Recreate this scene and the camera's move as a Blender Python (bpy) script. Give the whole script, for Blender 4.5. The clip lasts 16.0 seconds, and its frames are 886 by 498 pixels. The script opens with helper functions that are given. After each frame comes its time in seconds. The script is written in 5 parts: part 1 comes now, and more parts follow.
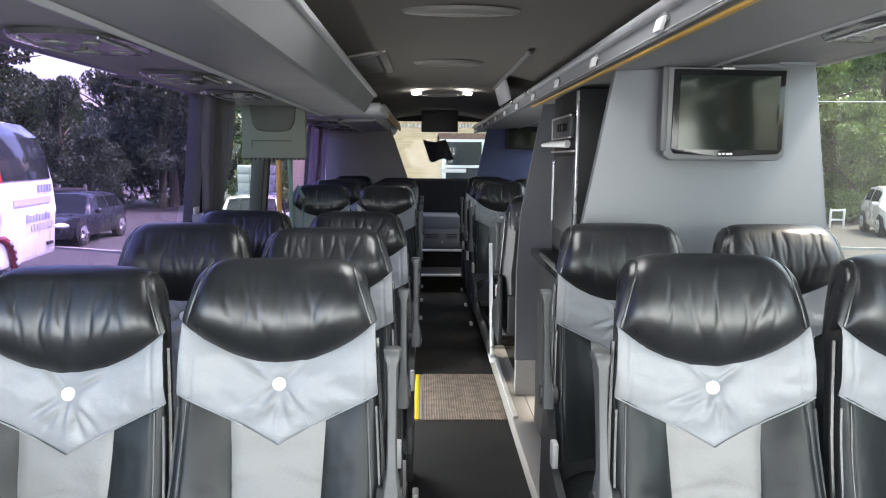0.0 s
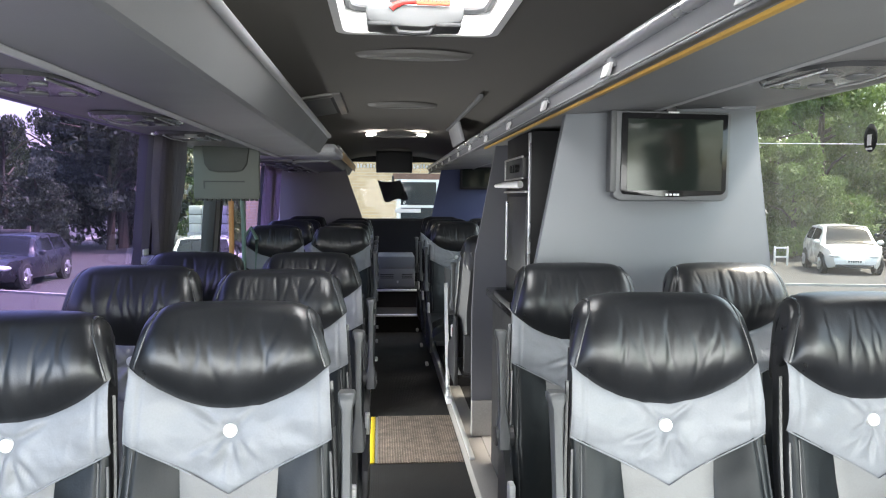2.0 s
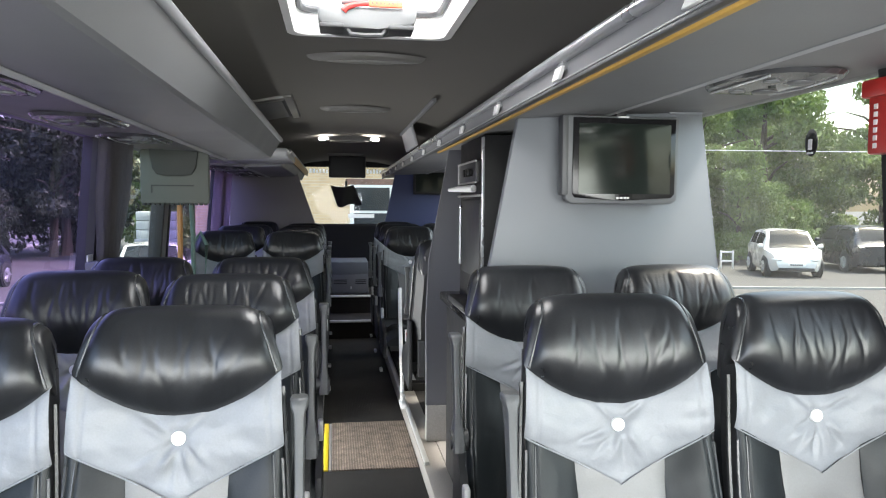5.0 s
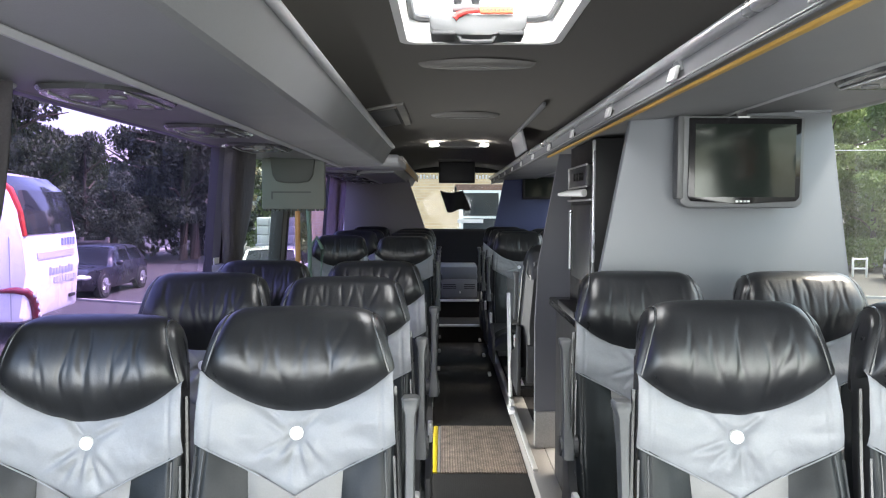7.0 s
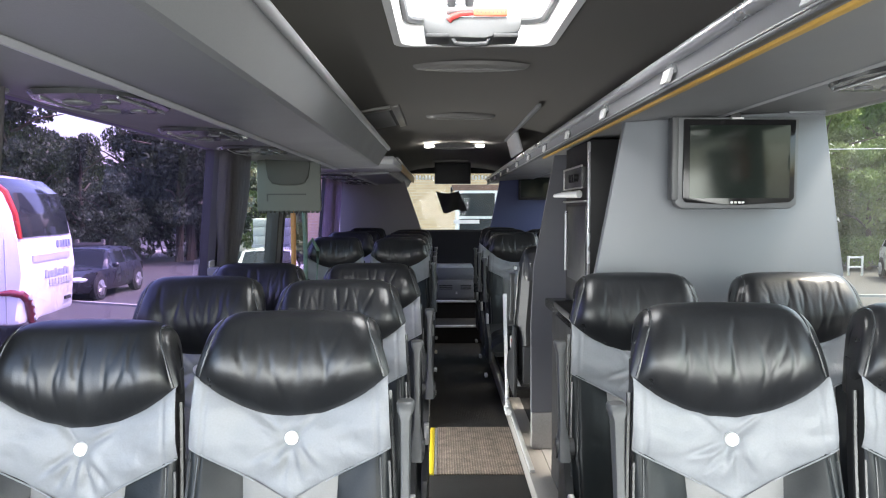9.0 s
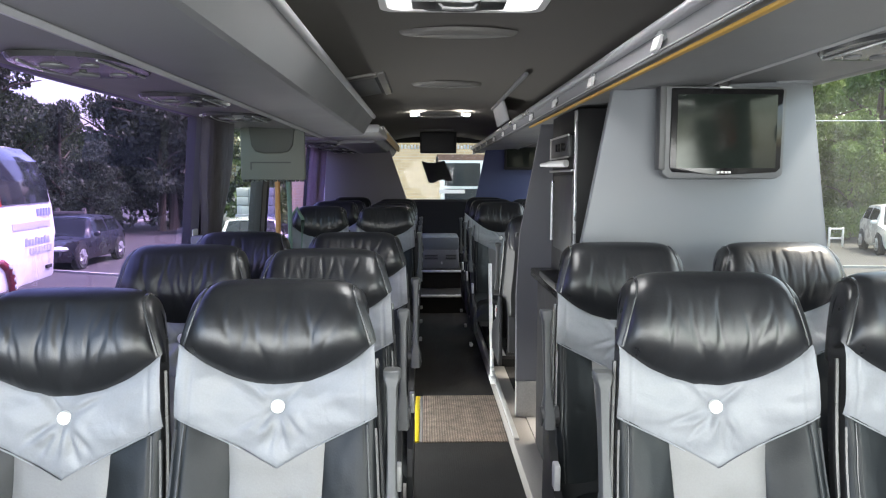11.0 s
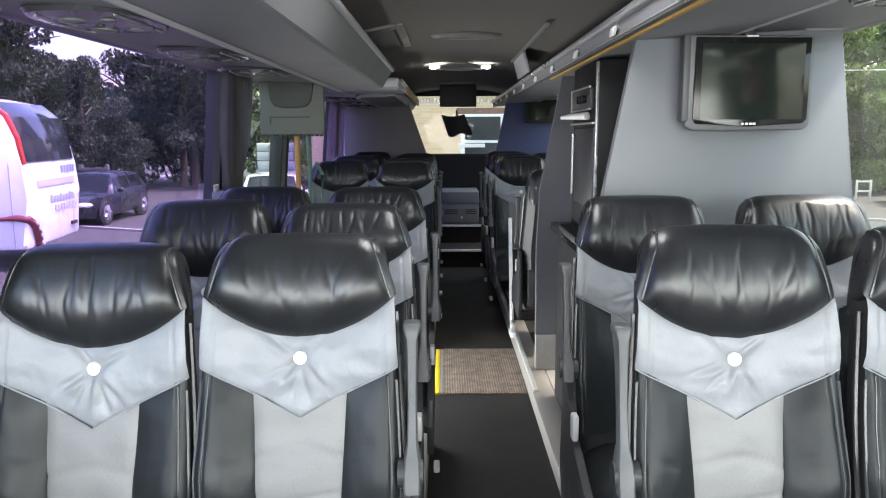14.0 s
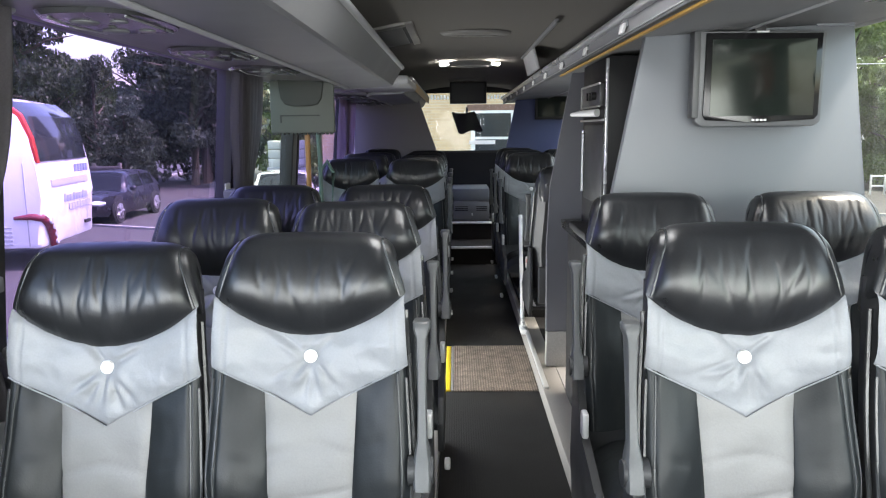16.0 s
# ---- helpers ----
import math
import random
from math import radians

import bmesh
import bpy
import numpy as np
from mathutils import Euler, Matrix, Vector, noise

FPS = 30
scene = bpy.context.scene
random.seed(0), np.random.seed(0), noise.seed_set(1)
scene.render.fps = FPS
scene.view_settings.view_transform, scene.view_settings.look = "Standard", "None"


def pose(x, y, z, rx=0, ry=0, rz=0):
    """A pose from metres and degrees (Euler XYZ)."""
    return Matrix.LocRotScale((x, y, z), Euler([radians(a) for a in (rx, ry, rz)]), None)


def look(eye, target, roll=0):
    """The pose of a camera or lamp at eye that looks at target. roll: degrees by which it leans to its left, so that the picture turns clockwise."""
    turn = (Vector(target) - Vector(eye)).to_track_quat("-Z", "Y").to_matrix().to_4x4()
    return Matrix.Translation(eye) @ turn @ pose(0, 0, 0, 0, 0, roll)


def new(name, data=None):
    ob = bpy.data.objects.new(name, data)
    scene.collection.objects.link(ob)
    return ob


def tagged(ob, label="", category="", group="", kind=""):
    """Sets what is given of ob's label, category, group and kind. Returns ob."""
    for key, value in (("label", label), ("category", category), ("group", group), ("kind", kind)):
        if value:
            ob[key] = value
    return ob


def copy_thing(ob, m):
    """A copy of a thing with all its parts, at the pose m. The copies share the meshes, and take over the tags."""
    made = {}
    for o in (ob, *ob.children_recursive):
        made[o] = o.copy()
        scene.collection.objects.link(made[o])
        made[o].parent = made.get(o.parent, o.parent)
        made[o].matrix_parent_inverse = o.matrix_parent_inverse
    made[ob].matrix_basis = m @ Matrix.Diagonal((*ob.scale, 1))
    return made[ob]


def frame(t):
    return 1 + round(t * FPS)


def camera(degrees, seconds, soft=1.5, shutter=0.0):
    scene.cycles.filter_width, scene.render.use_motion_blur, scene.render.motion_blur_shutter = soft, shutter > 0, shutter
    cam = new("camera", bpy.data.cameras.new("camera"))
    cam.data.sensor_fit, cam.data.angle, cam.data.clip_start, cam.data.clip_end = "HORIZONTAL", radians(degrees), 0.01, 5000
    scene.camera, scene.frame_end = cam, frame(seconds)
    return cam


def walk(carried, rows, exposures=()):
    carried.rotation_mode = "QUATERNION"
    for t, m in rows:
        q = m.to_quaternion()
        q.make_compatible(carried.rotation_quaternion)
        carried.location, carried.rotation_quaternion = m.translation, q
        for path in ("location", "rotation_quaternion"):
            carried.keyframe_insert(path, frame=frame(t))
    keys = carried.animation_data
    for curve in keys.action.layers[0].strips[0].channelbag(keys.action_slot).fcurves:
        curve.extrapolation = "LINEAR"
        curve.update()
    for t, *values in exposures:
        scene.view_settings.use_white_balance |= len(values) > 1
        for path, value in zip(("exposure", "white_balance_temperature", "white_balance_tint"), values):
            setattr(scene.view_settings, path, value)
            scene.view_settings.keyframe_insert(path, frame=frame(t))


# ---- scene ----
# A parked coach, seen from the gangway towards the rear. x right, y towards the rear window, z up from the gangway floor.
cam = camera(61.98, 16.0, soft=1.15)
# seconds, eye x y z, turn to the left, look up, lean to the right
PATH = [
    (0.0, -0.159, 0.009, 1.500, -1.32, -7.04, -0.46),
    (0.5, -0.154, -0.003, 1.502, -0.51, -4.55, -0.56),
    (1.0, -0.153, -0.006, 1.511, -1.20, -2.17, 0.31),
    (1.5, -0.154, -0.001, 1.509, -2.81, -3.29, -0.44),
    (2.0, -0.157, 0.006, 1.504, -4.78, -3.95, -0.36),
    (2.5, -0.155, 0.008, 1.500, -6.39, -3.88, -0.41),
    (3.0, -0.156, 0.016, 1.499, -8.38, -4.04, -0.58),
    (3.2, -0.156, 0.017, 1.498, -8.70, -4.03, -0.59),
    (5.3, -0.156, 0.011, 1.494, -8.17, -3.21, -0.19),
    (5.5, -0.160, 0.010, 1.491, -7.15, -3.02, -0.26),
    (6.0, -0.162, 0.009, 1.489, -3.85, -3.16, -0.22),
    (6.5, -0.161, 0.006, 1.489, -1.01, -3.16, -0.20),
    (7.0, -0.159, 0.003, 1.493, 0.07, -3.10, -0.09),
    (7.5, -0.157, 0.003, 1.497, -0.07, -3.03, 0.06),
    (8.0, -0.157, 0.002, 1.498, -0.07, -2.73, 0.03),
    (8.5, -0.156, 0.002, 1.499, -0.14, -2.03, 0.03),
    (9.0, -0.154, 0.005, 1.501, -0.19, -3.09, 0.17),
    (9.2, -0.158, 0.011, 1.501, -0.21, -3.44, 0.21),
    (11.3, -0.159, 0.017, 1.493, -1.43, -6.11, -0.12),
    (11.5, -0.162, 0.016, 1.490, -1.28, -6.77, -0.10),
    (12.0, -0.162, 0.019, 1.489, -0.57, -8.54, -0.07),
    (12.5, -0.163, 0.019, 1.490, -1.05, -8.52, 0.04),
    (13.0, -0.161, 0.016, 1.492, -0.50, -8.79, 0.16),
    (13.5, -0.158, 0.015, 1.493, -0.04, -8.92, 0.16),
    (14.0, -0.156, 0.013, 1.494, 0.23, -8.91, 0.28),
    (14.5, -0.157, 0.012, 1.494, -0.14, -8.85, 0.29),
    (15.0, -0.155, 0.011, 1.494, 0.10, -8.72, 0.28),
    (15.5, -0.154, 0.011, 1.497, 0.04, -8.61, 0.25),
    (16.0, -0.152, 0.007, 1.499, 1.09, -9.16, 0.62),
]


def aim(x, y, z, turn, up, lean):
    way = Vector((-math.sin(radians(turn)) * math.cos(radians(up)), math.cos(radians(turn)) * math.cos(radians(up)), math.sin(radians(up))))
    return look((x, y, z), Vector((x, y, z)) + way, -lean)


walk(cam, [(t, aim(*r)) for t, *r in PATH], exposures=[(0.0, 1.05, 6750, 9), (16.0, 1.05, 6750, 9)])

# ---- world and light ----
world = bpy.data.worlds.new("sky")
scene.world = world
world.use_nodes = True
wn = world.node_tree.nodes
sky = wn.new("ShaderNodeTexSky")
sky.sky_type, sky.sun_disc = "NISHITA", False
sky.sun_elevation, sky.sun_rotation = radians(63), radians(88)
sky.air_density, sky.dust_density, sky.ozone_density = 1.2, 4.0, 1.0
world.node_tree.links.new(sky.outputs[0], wn["Background"].inputs[0])
wn["Background"].inputs[1].default_value = 0.41
sun = new("sun", bpy.data.lights.new("sun", "SUN"))
sun.data.energy, sun.data.angle, sun.data.color = 5.0, radians(9), (1.0, 0.96, 0.9)
sun.matrix_world = look((0, 0, 0), (-0.5, -0.02, -1.0))


def window_light(name, x, y, z, target, sx, sy, power, colour=(0.95, 0.98, 1.0)):
    lamp = new(name, bpy.data.lights.new(name, "AREA"))
    lamp.data.shape, lamp.data.size, lamp.data.size_y, lamp.data.energy, lamp.data.color = "RECTANGLE", sx, sy, power, colour
    lamp.matrix_world = look((x, y, z), target)


# daylight standing in the openings ahead of the first row: windscreen and the side windows beside it
window_light("windscreen_daylight", 0, -1.93, 1.45, (0, 2, 1.30), 2.2, 1.18, 35)
window_light("side_daylight", 1.2, -0.55, 1.35, (-0.6, 0.9, 1.2), 1.9, 0.8, 27)
window_light("side_daylight", -1.2, -0.55, 1.35, (0.6, 0.9, 1.2), 1.9, 0.8, 26, (0.90, 0.95, 1.0))

window_light("hatch_daylight", -0.04, 2.04, 2.128, (-0.04, 2.041, 0.0), 0.40, 0.76, 3.8)
window_light("door_daylight", -1.27, 4.45, 0.32, (0.1, 4.5, 0.0), 1.1, 0.85, 30)


# ---- materials ----
def mat(name, colour, rough=0.6, metal=0.0, vary=0.15, grain=40.0, bump=0.15, stretch=(1, 1, 1), stain=3.0, coat=0.0, spec=0.5, dist=0.002, island=0.0):
    """A surface with variation at two scales, stains and grain, and a fine relief."""
    m = bpy.data.materials.new(name)
    m.use_nodes = True
    n, l = m.node_tree.nodes, m.node_tree.links
    b = n["Principled BSDF"]
    b.inputs["Roughness"].default_value, b.inputs["Metallic"].default_value = rough, metal
    b.inputs["Coat Weight"].default_value, b.inputs["Specular IOR Level"].default_value = coat, spec
    co = n.new("ShaderNodeTexCoord")
    mp = n.new("ShaderNodeMapping")
    mp.inputs["Scale"].default_value = stretch
    l.new(co.outputs["Object"], mp.inputs["Vector"])
    big, fine = n.new("ShaderNodeTexNoise"), n.new("ShaderNodeTexNoise")
    big.inputs["Scale"].default_value, fine.inputs["Scale"].default_value = stain, grain
    big.inputs["Detail"].default_value, fine.inputs["Detail"].default_value = 4, 3
    l.new(mp.outputs[0], big.inputs["Vector"]), l.new(mp.outputs[0], fine.inputs["Vector"])
    add = n.new("ShaderNodeMath")
    add.operation = "ADD"
    l.new(big.outputs[0], add.inputs[0]), l.new(fine.outputs[0], add.inputs[1])
    last = add.outputs[0]
    if island:
        geo, sc, ad = n.new("ShaderNodeNewGeometry"), n.new("ShaderNodeMath"), n.new("ShaderNodeMath")
        sc.operation, sc.inputs[1].default_value = "MULTIPLY_ADD", island
        l.new(geo.outputs["Random Per Island"], sc.inputs[0]), l.new(last, sc.inputs[2])
        last = sc.outputs[0]
    ramp = n.new("ShaderNodeMapRange")
    ramp.inputs["From Min"].default_value, ramp.inputs["From Max"].default_value = 0.6, 1.4 + island
    l.new(last, ramp.inputs["Value"])
    mix = n.new("ShaderNodeMix")
    mix.data_type = "RGBA"
    lo, hi = [c * (1 - vary) for c in colour], [min(1, c * (1 + vary)) for c in colour]
    mix.inputs["A"].default_value, mix.inputs["B"].default_value = (*lo, 1), (*hi, 1)
    l.new(ramp.outputs[0], mix.inputs["Factor"]), l.new(mix.outputs["Result"], b.inputs["Base Color"])
    rr = n.new("ShaderNodeMapRange")
    rr.inputs["From Min"].default_value, rr.inputs["From Max"].default_value = 0.3, 0.7
    rr.inputs["To Min"].default_value, rr.inputs["To Max"].default_value = max(0.02, rough - 0.08), min(1, rough + 0.08)
    l.new(big.outputs[0], rr.inputs["Value"]), l.new(rr.outputs[0], b.inputs["Roughness"])
    if bump:
        bp = n.new("ShaderNodeBump")
        bp.inputs["Strength"].default_value, bp.inputs["Distance"].default_value = bump, dist
        l.new(fine.outputs[0], bp.inputs["Height"]), l.new(bp.outputs[0], b.inputs["Normal"])
    return m


def wave_relief(m, scale, axis, strength, distance, stripe=0.0):
    """Adds ribs across one axis to a material, with the valleys a little darker in colour."""
    n, l = m.node_tree.nodes, m.node_tree.links
    b = n["Principled BSDF"]
    co, wv, bp = n.new("ShaderNodeTexCoord"), n.new("ShaderNodeTexWave"), n.new("ShaderNodeBump")
    wv.bands_direction, wv.inputs["Scale"].default_value, wv.inputs["Distortion"].default_value = axis, scale, 0.6
    bp.inputs["Strength"].default_value, bp.inputs["Distance"].default_value = strength, distance
    l.new(co.outputs["Object"], wv.inputs["Vector"]), l.new(wv.outputs["Fac"], bp.inputs["Height"])
    old = b.inputs["Normal"].links
    if old:
        l.new(old[0].from_socket, bp.inputs["Normal"])
    l.new(bp.outputs[0], b.inputs["Normal"])
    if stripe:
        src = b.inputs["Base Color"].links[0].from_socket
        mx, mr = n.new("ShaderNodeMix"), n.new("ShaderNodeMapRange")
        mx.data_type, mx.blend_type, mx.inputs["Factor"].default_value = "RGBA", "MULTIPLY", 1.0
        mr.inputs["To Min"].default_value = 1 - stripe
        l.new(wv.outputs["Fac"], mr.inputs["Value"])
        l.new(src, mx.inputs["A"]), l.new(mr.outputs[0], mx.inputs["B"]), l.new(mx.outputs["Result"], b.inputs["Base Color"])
    return m


def pane_mat(name, tint, rough=0.0, gloss=0.06, dust=0.0):
    """Window glass: clear, reflecting, with a thin film of dust that scatters the daylight behind it."""
    m = bpy.data.materials.new(name)
    m.use_nodes = True
    n, l = m.node_tree.nodes, m.node_tree.links
    n.remove(n["Principled BSDF"])
    tr, gl, mx, fr = n.new("ShaderNodeBsdfTransparent"), n.new("ShaderNodeBsdfGlossy"), n.new("ShaderNodeMixShader"), n.new("ShaderNodeFresnel")
    tr.inputs[0].default_value = (*tint, 1)
    gl.inputs["Roughness"].default_value = rough
    fr.inputs["IOR"].default_value = 1.0 + gloss * 7
    l.new(fr.outputs[0], mx.inputs[0]), l.new(tr.outputs[0], mx.inputs[1]), l.new(gl.outputs[0], mx.inputs[2])
    last = mx.outputs[0]
    if dust:
        tl, md, co, nz, mr = n.new("ShaderNodeBsdfTranslucent"), n.new("ShaderNodeMixShader"), n.new("ShaderNodeTexCoord"), n.new("ShaderNodeTexNoise"), n.new("ShaderNodeMapRange")
        tl.inputs[0].default_value = (*[0.4 + 0.5 * c for c in tint], 1)
        nz.inputs["Scale"].default_value, nz.inputs["Detail"].default_value = 7, 6
        mr.inputs["From Min"].default_value, mr.inputs["From Max"].default_value = 0.3, 0.75
        mr.inputs["To Min"].default_value, mr.inputs["To Max"].default_value = dust * 0.7, dust * 1.4
        l.new(co.outputs["Object"], nz.inputs["Vector"]), l.new(nz.outputs[0], mr.inputs["Value"]), l.new(mr.outputs[0], md.inputs[0])
        l.new(last, md.inputs[1]), l.new(tl.outputs[0], md.inputs[2])
        last = md.outputs[0]
    l.new(last, n["Material Output"].inputs[0])
    return m


def glow(name, colour, strength):
    m = bpy.data.materials.new(name)
    m.use_nodes = True
    b = m.node_tree.nodes["Principled BSDF"]
    b.inputs["Base Color"].default_value = (*colour, 1)
    b.inputs["Emission Color"].default_value, b.inputs["Emission Strength"].default_value = (*colour, 1), strength
    return m


BLACK_LEATHER = mat("black_leather", (0.012, 0.013, 0.015), 0.345, vary=0.3, grain=260, bump=0.12, stain=9, spec=0.62)
GREY_LEATHER = mat("light_grey_leather", (0.250, 0.260, 0.277), 0.42, vary=0.07, grain=240, bump=0.12, stain=8)
COLUMN_LEATHER = mat("mid_grey_leather", (0.190, 0.188, 0.186), 0.45, vary=0.07, grain=240, bump=0.12, stain=8)
SLATE_LEATHER = mat("slate_leather", (0.014, 0.0165, 0.018), 0.36, vary=0.15, grain=240, bump=0.14, stain=7, spec=0.26)
PIPING = mat("dark_piping", (0.045, 0.047, 0.050), 0.28, vary=0.2, bump=0.05)
SEAT_SHELL = mat("seat_shell_plastic", (0.028, 0.029, 0.031), 0.5, vary=0.15, grain=300, bump=0.1)
VENT_GREY = mat("smooth_grey_vent", (0.16, 0.155, 0.148), 0.36, vary=0.08, grain=200, bump=0.04)
ARM_PLASTIC = mat("grey_armrest_plastic", (0.085, 0.088, 0.090), 0.45, vary=0.1, grain=200, bump=0.06)
BUTTON_WHITE = mat("white_button", (0.85, 0.85, 0.84), 0.4, vary=0.03, bump=0.02)
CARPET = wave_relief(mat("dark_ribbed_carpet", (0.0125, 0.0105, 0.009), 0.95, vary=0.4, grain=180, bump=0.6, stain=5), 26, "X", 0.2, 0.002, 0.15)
# ribbed brown mat; the sun patch by the door is put into its pale colour
MAT_SUNLIT = wave_relief(mat("brown_mat_sun_painted", (0.29, 0.225, 0.18), 0.95, vary=0.6, grain=110, bump=0.8, stain=14), 21, "X", 0.6, 0.004, 0.45)
VINYL = mat("grey_platform_vinyl", (0.30, 0.28, 0.26), 0.6, vary=0.12, grain=120, bump=0.15, stain=4)
YELLOW = mat("yellow_nosing", (0.80, 0.60, 0.03), 0.5, vary=0.1, grain=80, bump=0.1)
ORANGE = mat("amber_strip", (0.50, 0.30, 0.06), 0.5, vary=0.1)
HEADLINER = mat("grey_headliner", (0.118, 0.111, 0.100), 0.95, vary=0.10, grain=320, bump=0.35, stain=2)
RACK = mat("grey_rack_moulding", (0.190, 0.193, 0.200), 0.55, vary=0.07, grain=260, bump=0.12, stain=2)
RACK_LIGHT = mat("pale_rack_edge", (0.38, 0.385, 0.40), 0.45, vary=0.06, bump=0.05)
SILVER = mat("silver_rail", (0.52, 0.53, 0.55), 0.32, metal=0.65, vary=0.06, bump=0.03)
PANEL = mat("grey_laminate", (0.158, 0.169, 0.184), 0.40, vary=0.05, grain=420, bump=0.08, stain=1.6)
GALLEY_GREY = mat("slate_laminate", (0.105, 0.106, 0.120), 0.55, vary=0.06, grain=400, bump=0.08, stain=1.6)
PANEL_DARK = mat("charcoal_trim", (0.16, 0.151, 0.157), 0.7, vary=0.12, grain=380, bump=0.15, stain=2)
PANEL_BLUE = mat("blue_trim", (0.07, 0.085, 0.19), 0.7, vary=0.1, grain=380, bump=0.15, stain=2)
UNIT_DARK = mat("black_cabinet", (0.011, 0.011, 0.012), 0.55, vary=0.2, grain=200, bump=0.06, spec=0.25)
STEEL = mat("brushed_steel", (0.50, 0.50, 0.50), 0.34, metal=0.9, vary=0.08, grain=90, bump=0.1, stretch=(1, 1, 14))
KICK = mat("patterned_metal", (0.33, 0.32, 0.31), 0.5, metal=0.3, vary=0.2, grain=160, bump=0.6)
UNIT_GLOSS = mat("dark_gloss_plastic", (0.05, 0.051, 0.054), 0.22, vary=0.1, grain=200, bump=0.03)
BEZEL = mat("tv_bezel", (0.13, 0.135, 0.14), 0.42, vary=0.08, grain=300, bump=0.05)
BLACK_GLOSS = mat("black_gloss", (0.008, 0.008, 0.009), 0.16, vary=0.1, bump=0)
SCREEN = mat("dark_screen", (0.014, 0.019, 0.016), 0.08, vary=0.15, bump=0, spec=0.5)
MON_GREY = mat("monitor_back", (0.115, 0.128, 0.113), 0.55, vary=0.08, grain=280, bump=0.1)
MON_DARK = mat("monitor_recess", (0.05, 0.056, 0.051), 0.6, vary=0.1, grain=280, bump=0.1)
CURTAIN = mat("grey_curtain", (0.20, 0.19, 0.205), 0.95, vary=0.15, grain=240, bump=0.4, stain=5)
WALL_TRIM = mat("wall_trim", (0.18, 0.182, 0.19), 0.7, vary=0.1, grain=240, bump=0.15)
RUBBER = mat("black_rubber", (0.015, 0.015, 0.016), 0.6, vary=0.2, bump=0.1)
WHITE_TRIM = mat("white_trim", (0.78, 0.78, 0.77), 0.45, vary=0.05, bump=0.04)
SEAT_METAL = mat("pale_seat_leg", (0.55, 0.55, 0.54), 0.4, metal=0.2, vary=0.1, bump=0.05)
RED = mat("red_plastic", (0.42, 0.025, 0.02), 0.4, vary=0.08, bump=0.03)
LAMP_RED = mat("lamp_red", (0.16, 0.015, 0.03), 0.25, vary=0.15, bump=0, coat=0.5)
RED_BRIGHT = mat("red_hammer", (0.75, 0.09, 0.03), 0.4, vary=0.08, bump=0.03)
POLE_ORANGE = mat("orange_pole", (0.45, 0.21, 0.07), 0.4, vary=0.08, bump=0.03)
POLE_GREEN = mat("green_pole", (0.10, 0.17, 0.15), 0.4, vary=0.08, bump=0.03)
BUFF = mat("buff_edge", (0.62, 0.45, 0.24), 0.6, vary=0.08, bump=0.05)
LAMP_ON = glow("lamp_diffuser", (1.0, 0.97, 0.92), 14.0)
GLASS_TINT = pane_mat("violet_tinted_glass", (0.62, 0.48, 0.94), gloss=0.055, dust=0.014)
GLASS_BLUE = pane_mat("blue_tinted_glass", (0.80, 0.84, 0.95), gloss=0.05)
GLASS_CLEAR = pane_mat("clear_glass", (0.84, 0.90, 0.84), gloss=0.05, dust=0.020)
ASPHALT = mat("asphalt", (0.045, 0.042, 0.040), 0.9, vary=0.25, grain=30, bump=0.4, stain=0.4, dist=0.01)
BARK = mat("bark", (0.07, 0.055, 0.04), 0.9, vary=0.3, grain=20, bump=0.8, stretch=(1, 1, 0.2), dist=0.02)
CAR_WHITE = mat("white_car_paint", (0.60, 0.60, 0.59), 0.28, vary=0.03, bump=0, coat=0.7)
CAR_DARK = mat("dark_car_paint", (0.016, 0.017, 0.022), 0.3, vary=0.1, bump=0, coat=0.35)
COACH_WHITE = mat("white_coach_paint", (0.82, 0.82, 0.84), 0.3, vary=0.03, bump=0, coat=0.6)
GREY_PAINT = mat("pale_grey_paint", (0.42, 0.43, 0.46), 0.4, vary=0.05, bump=0)
BLUE_GREY = mat("blue_grey_lettering", (0.27, 0.30, 0.42), 0.4, vary=0.05, bump=0)
CAR_GLASS = mat("car_glass", (0.02, 0.025, 0.028), 0.06, vary=0.1, bump=0)
TYRE = mat("tyre", (0.02, 0.02, 0.02), 0.85, vary=0.2, bump=0.2)
RIM = mat("alloy_rim", (0.5, 0.5, 0.5), 0.35, metal=0.8, vary=0.1, bump=0)
LIGHT_GLASS = mat("headlight_glass", (0.75, 0.77, 0.78), 0.12, vary=0.05, bump=0)
FENCE_WHITE = mat("white_fence", (0.7, 0.7, 0.68), 0.6, vary=0.08, bump=0.05)
WOOD_GREY = mat("weathered_boards", (0.09, 0.08, 0.075), 0.85, vary=0.25, grain=20, bump=0.4, stretch=(1, 1, 0.2))
ROOF_TILE = mat("roof_tile", (0.16, 0.09, 0.065), 0.85, vary=0.3, grain=8, bump=0.5, dist=0.02)
KERB = mat("pale_kerb", (0.27, 0.265, 0.25), 0.85, vary=0.15, grain=20, bump=0.3)


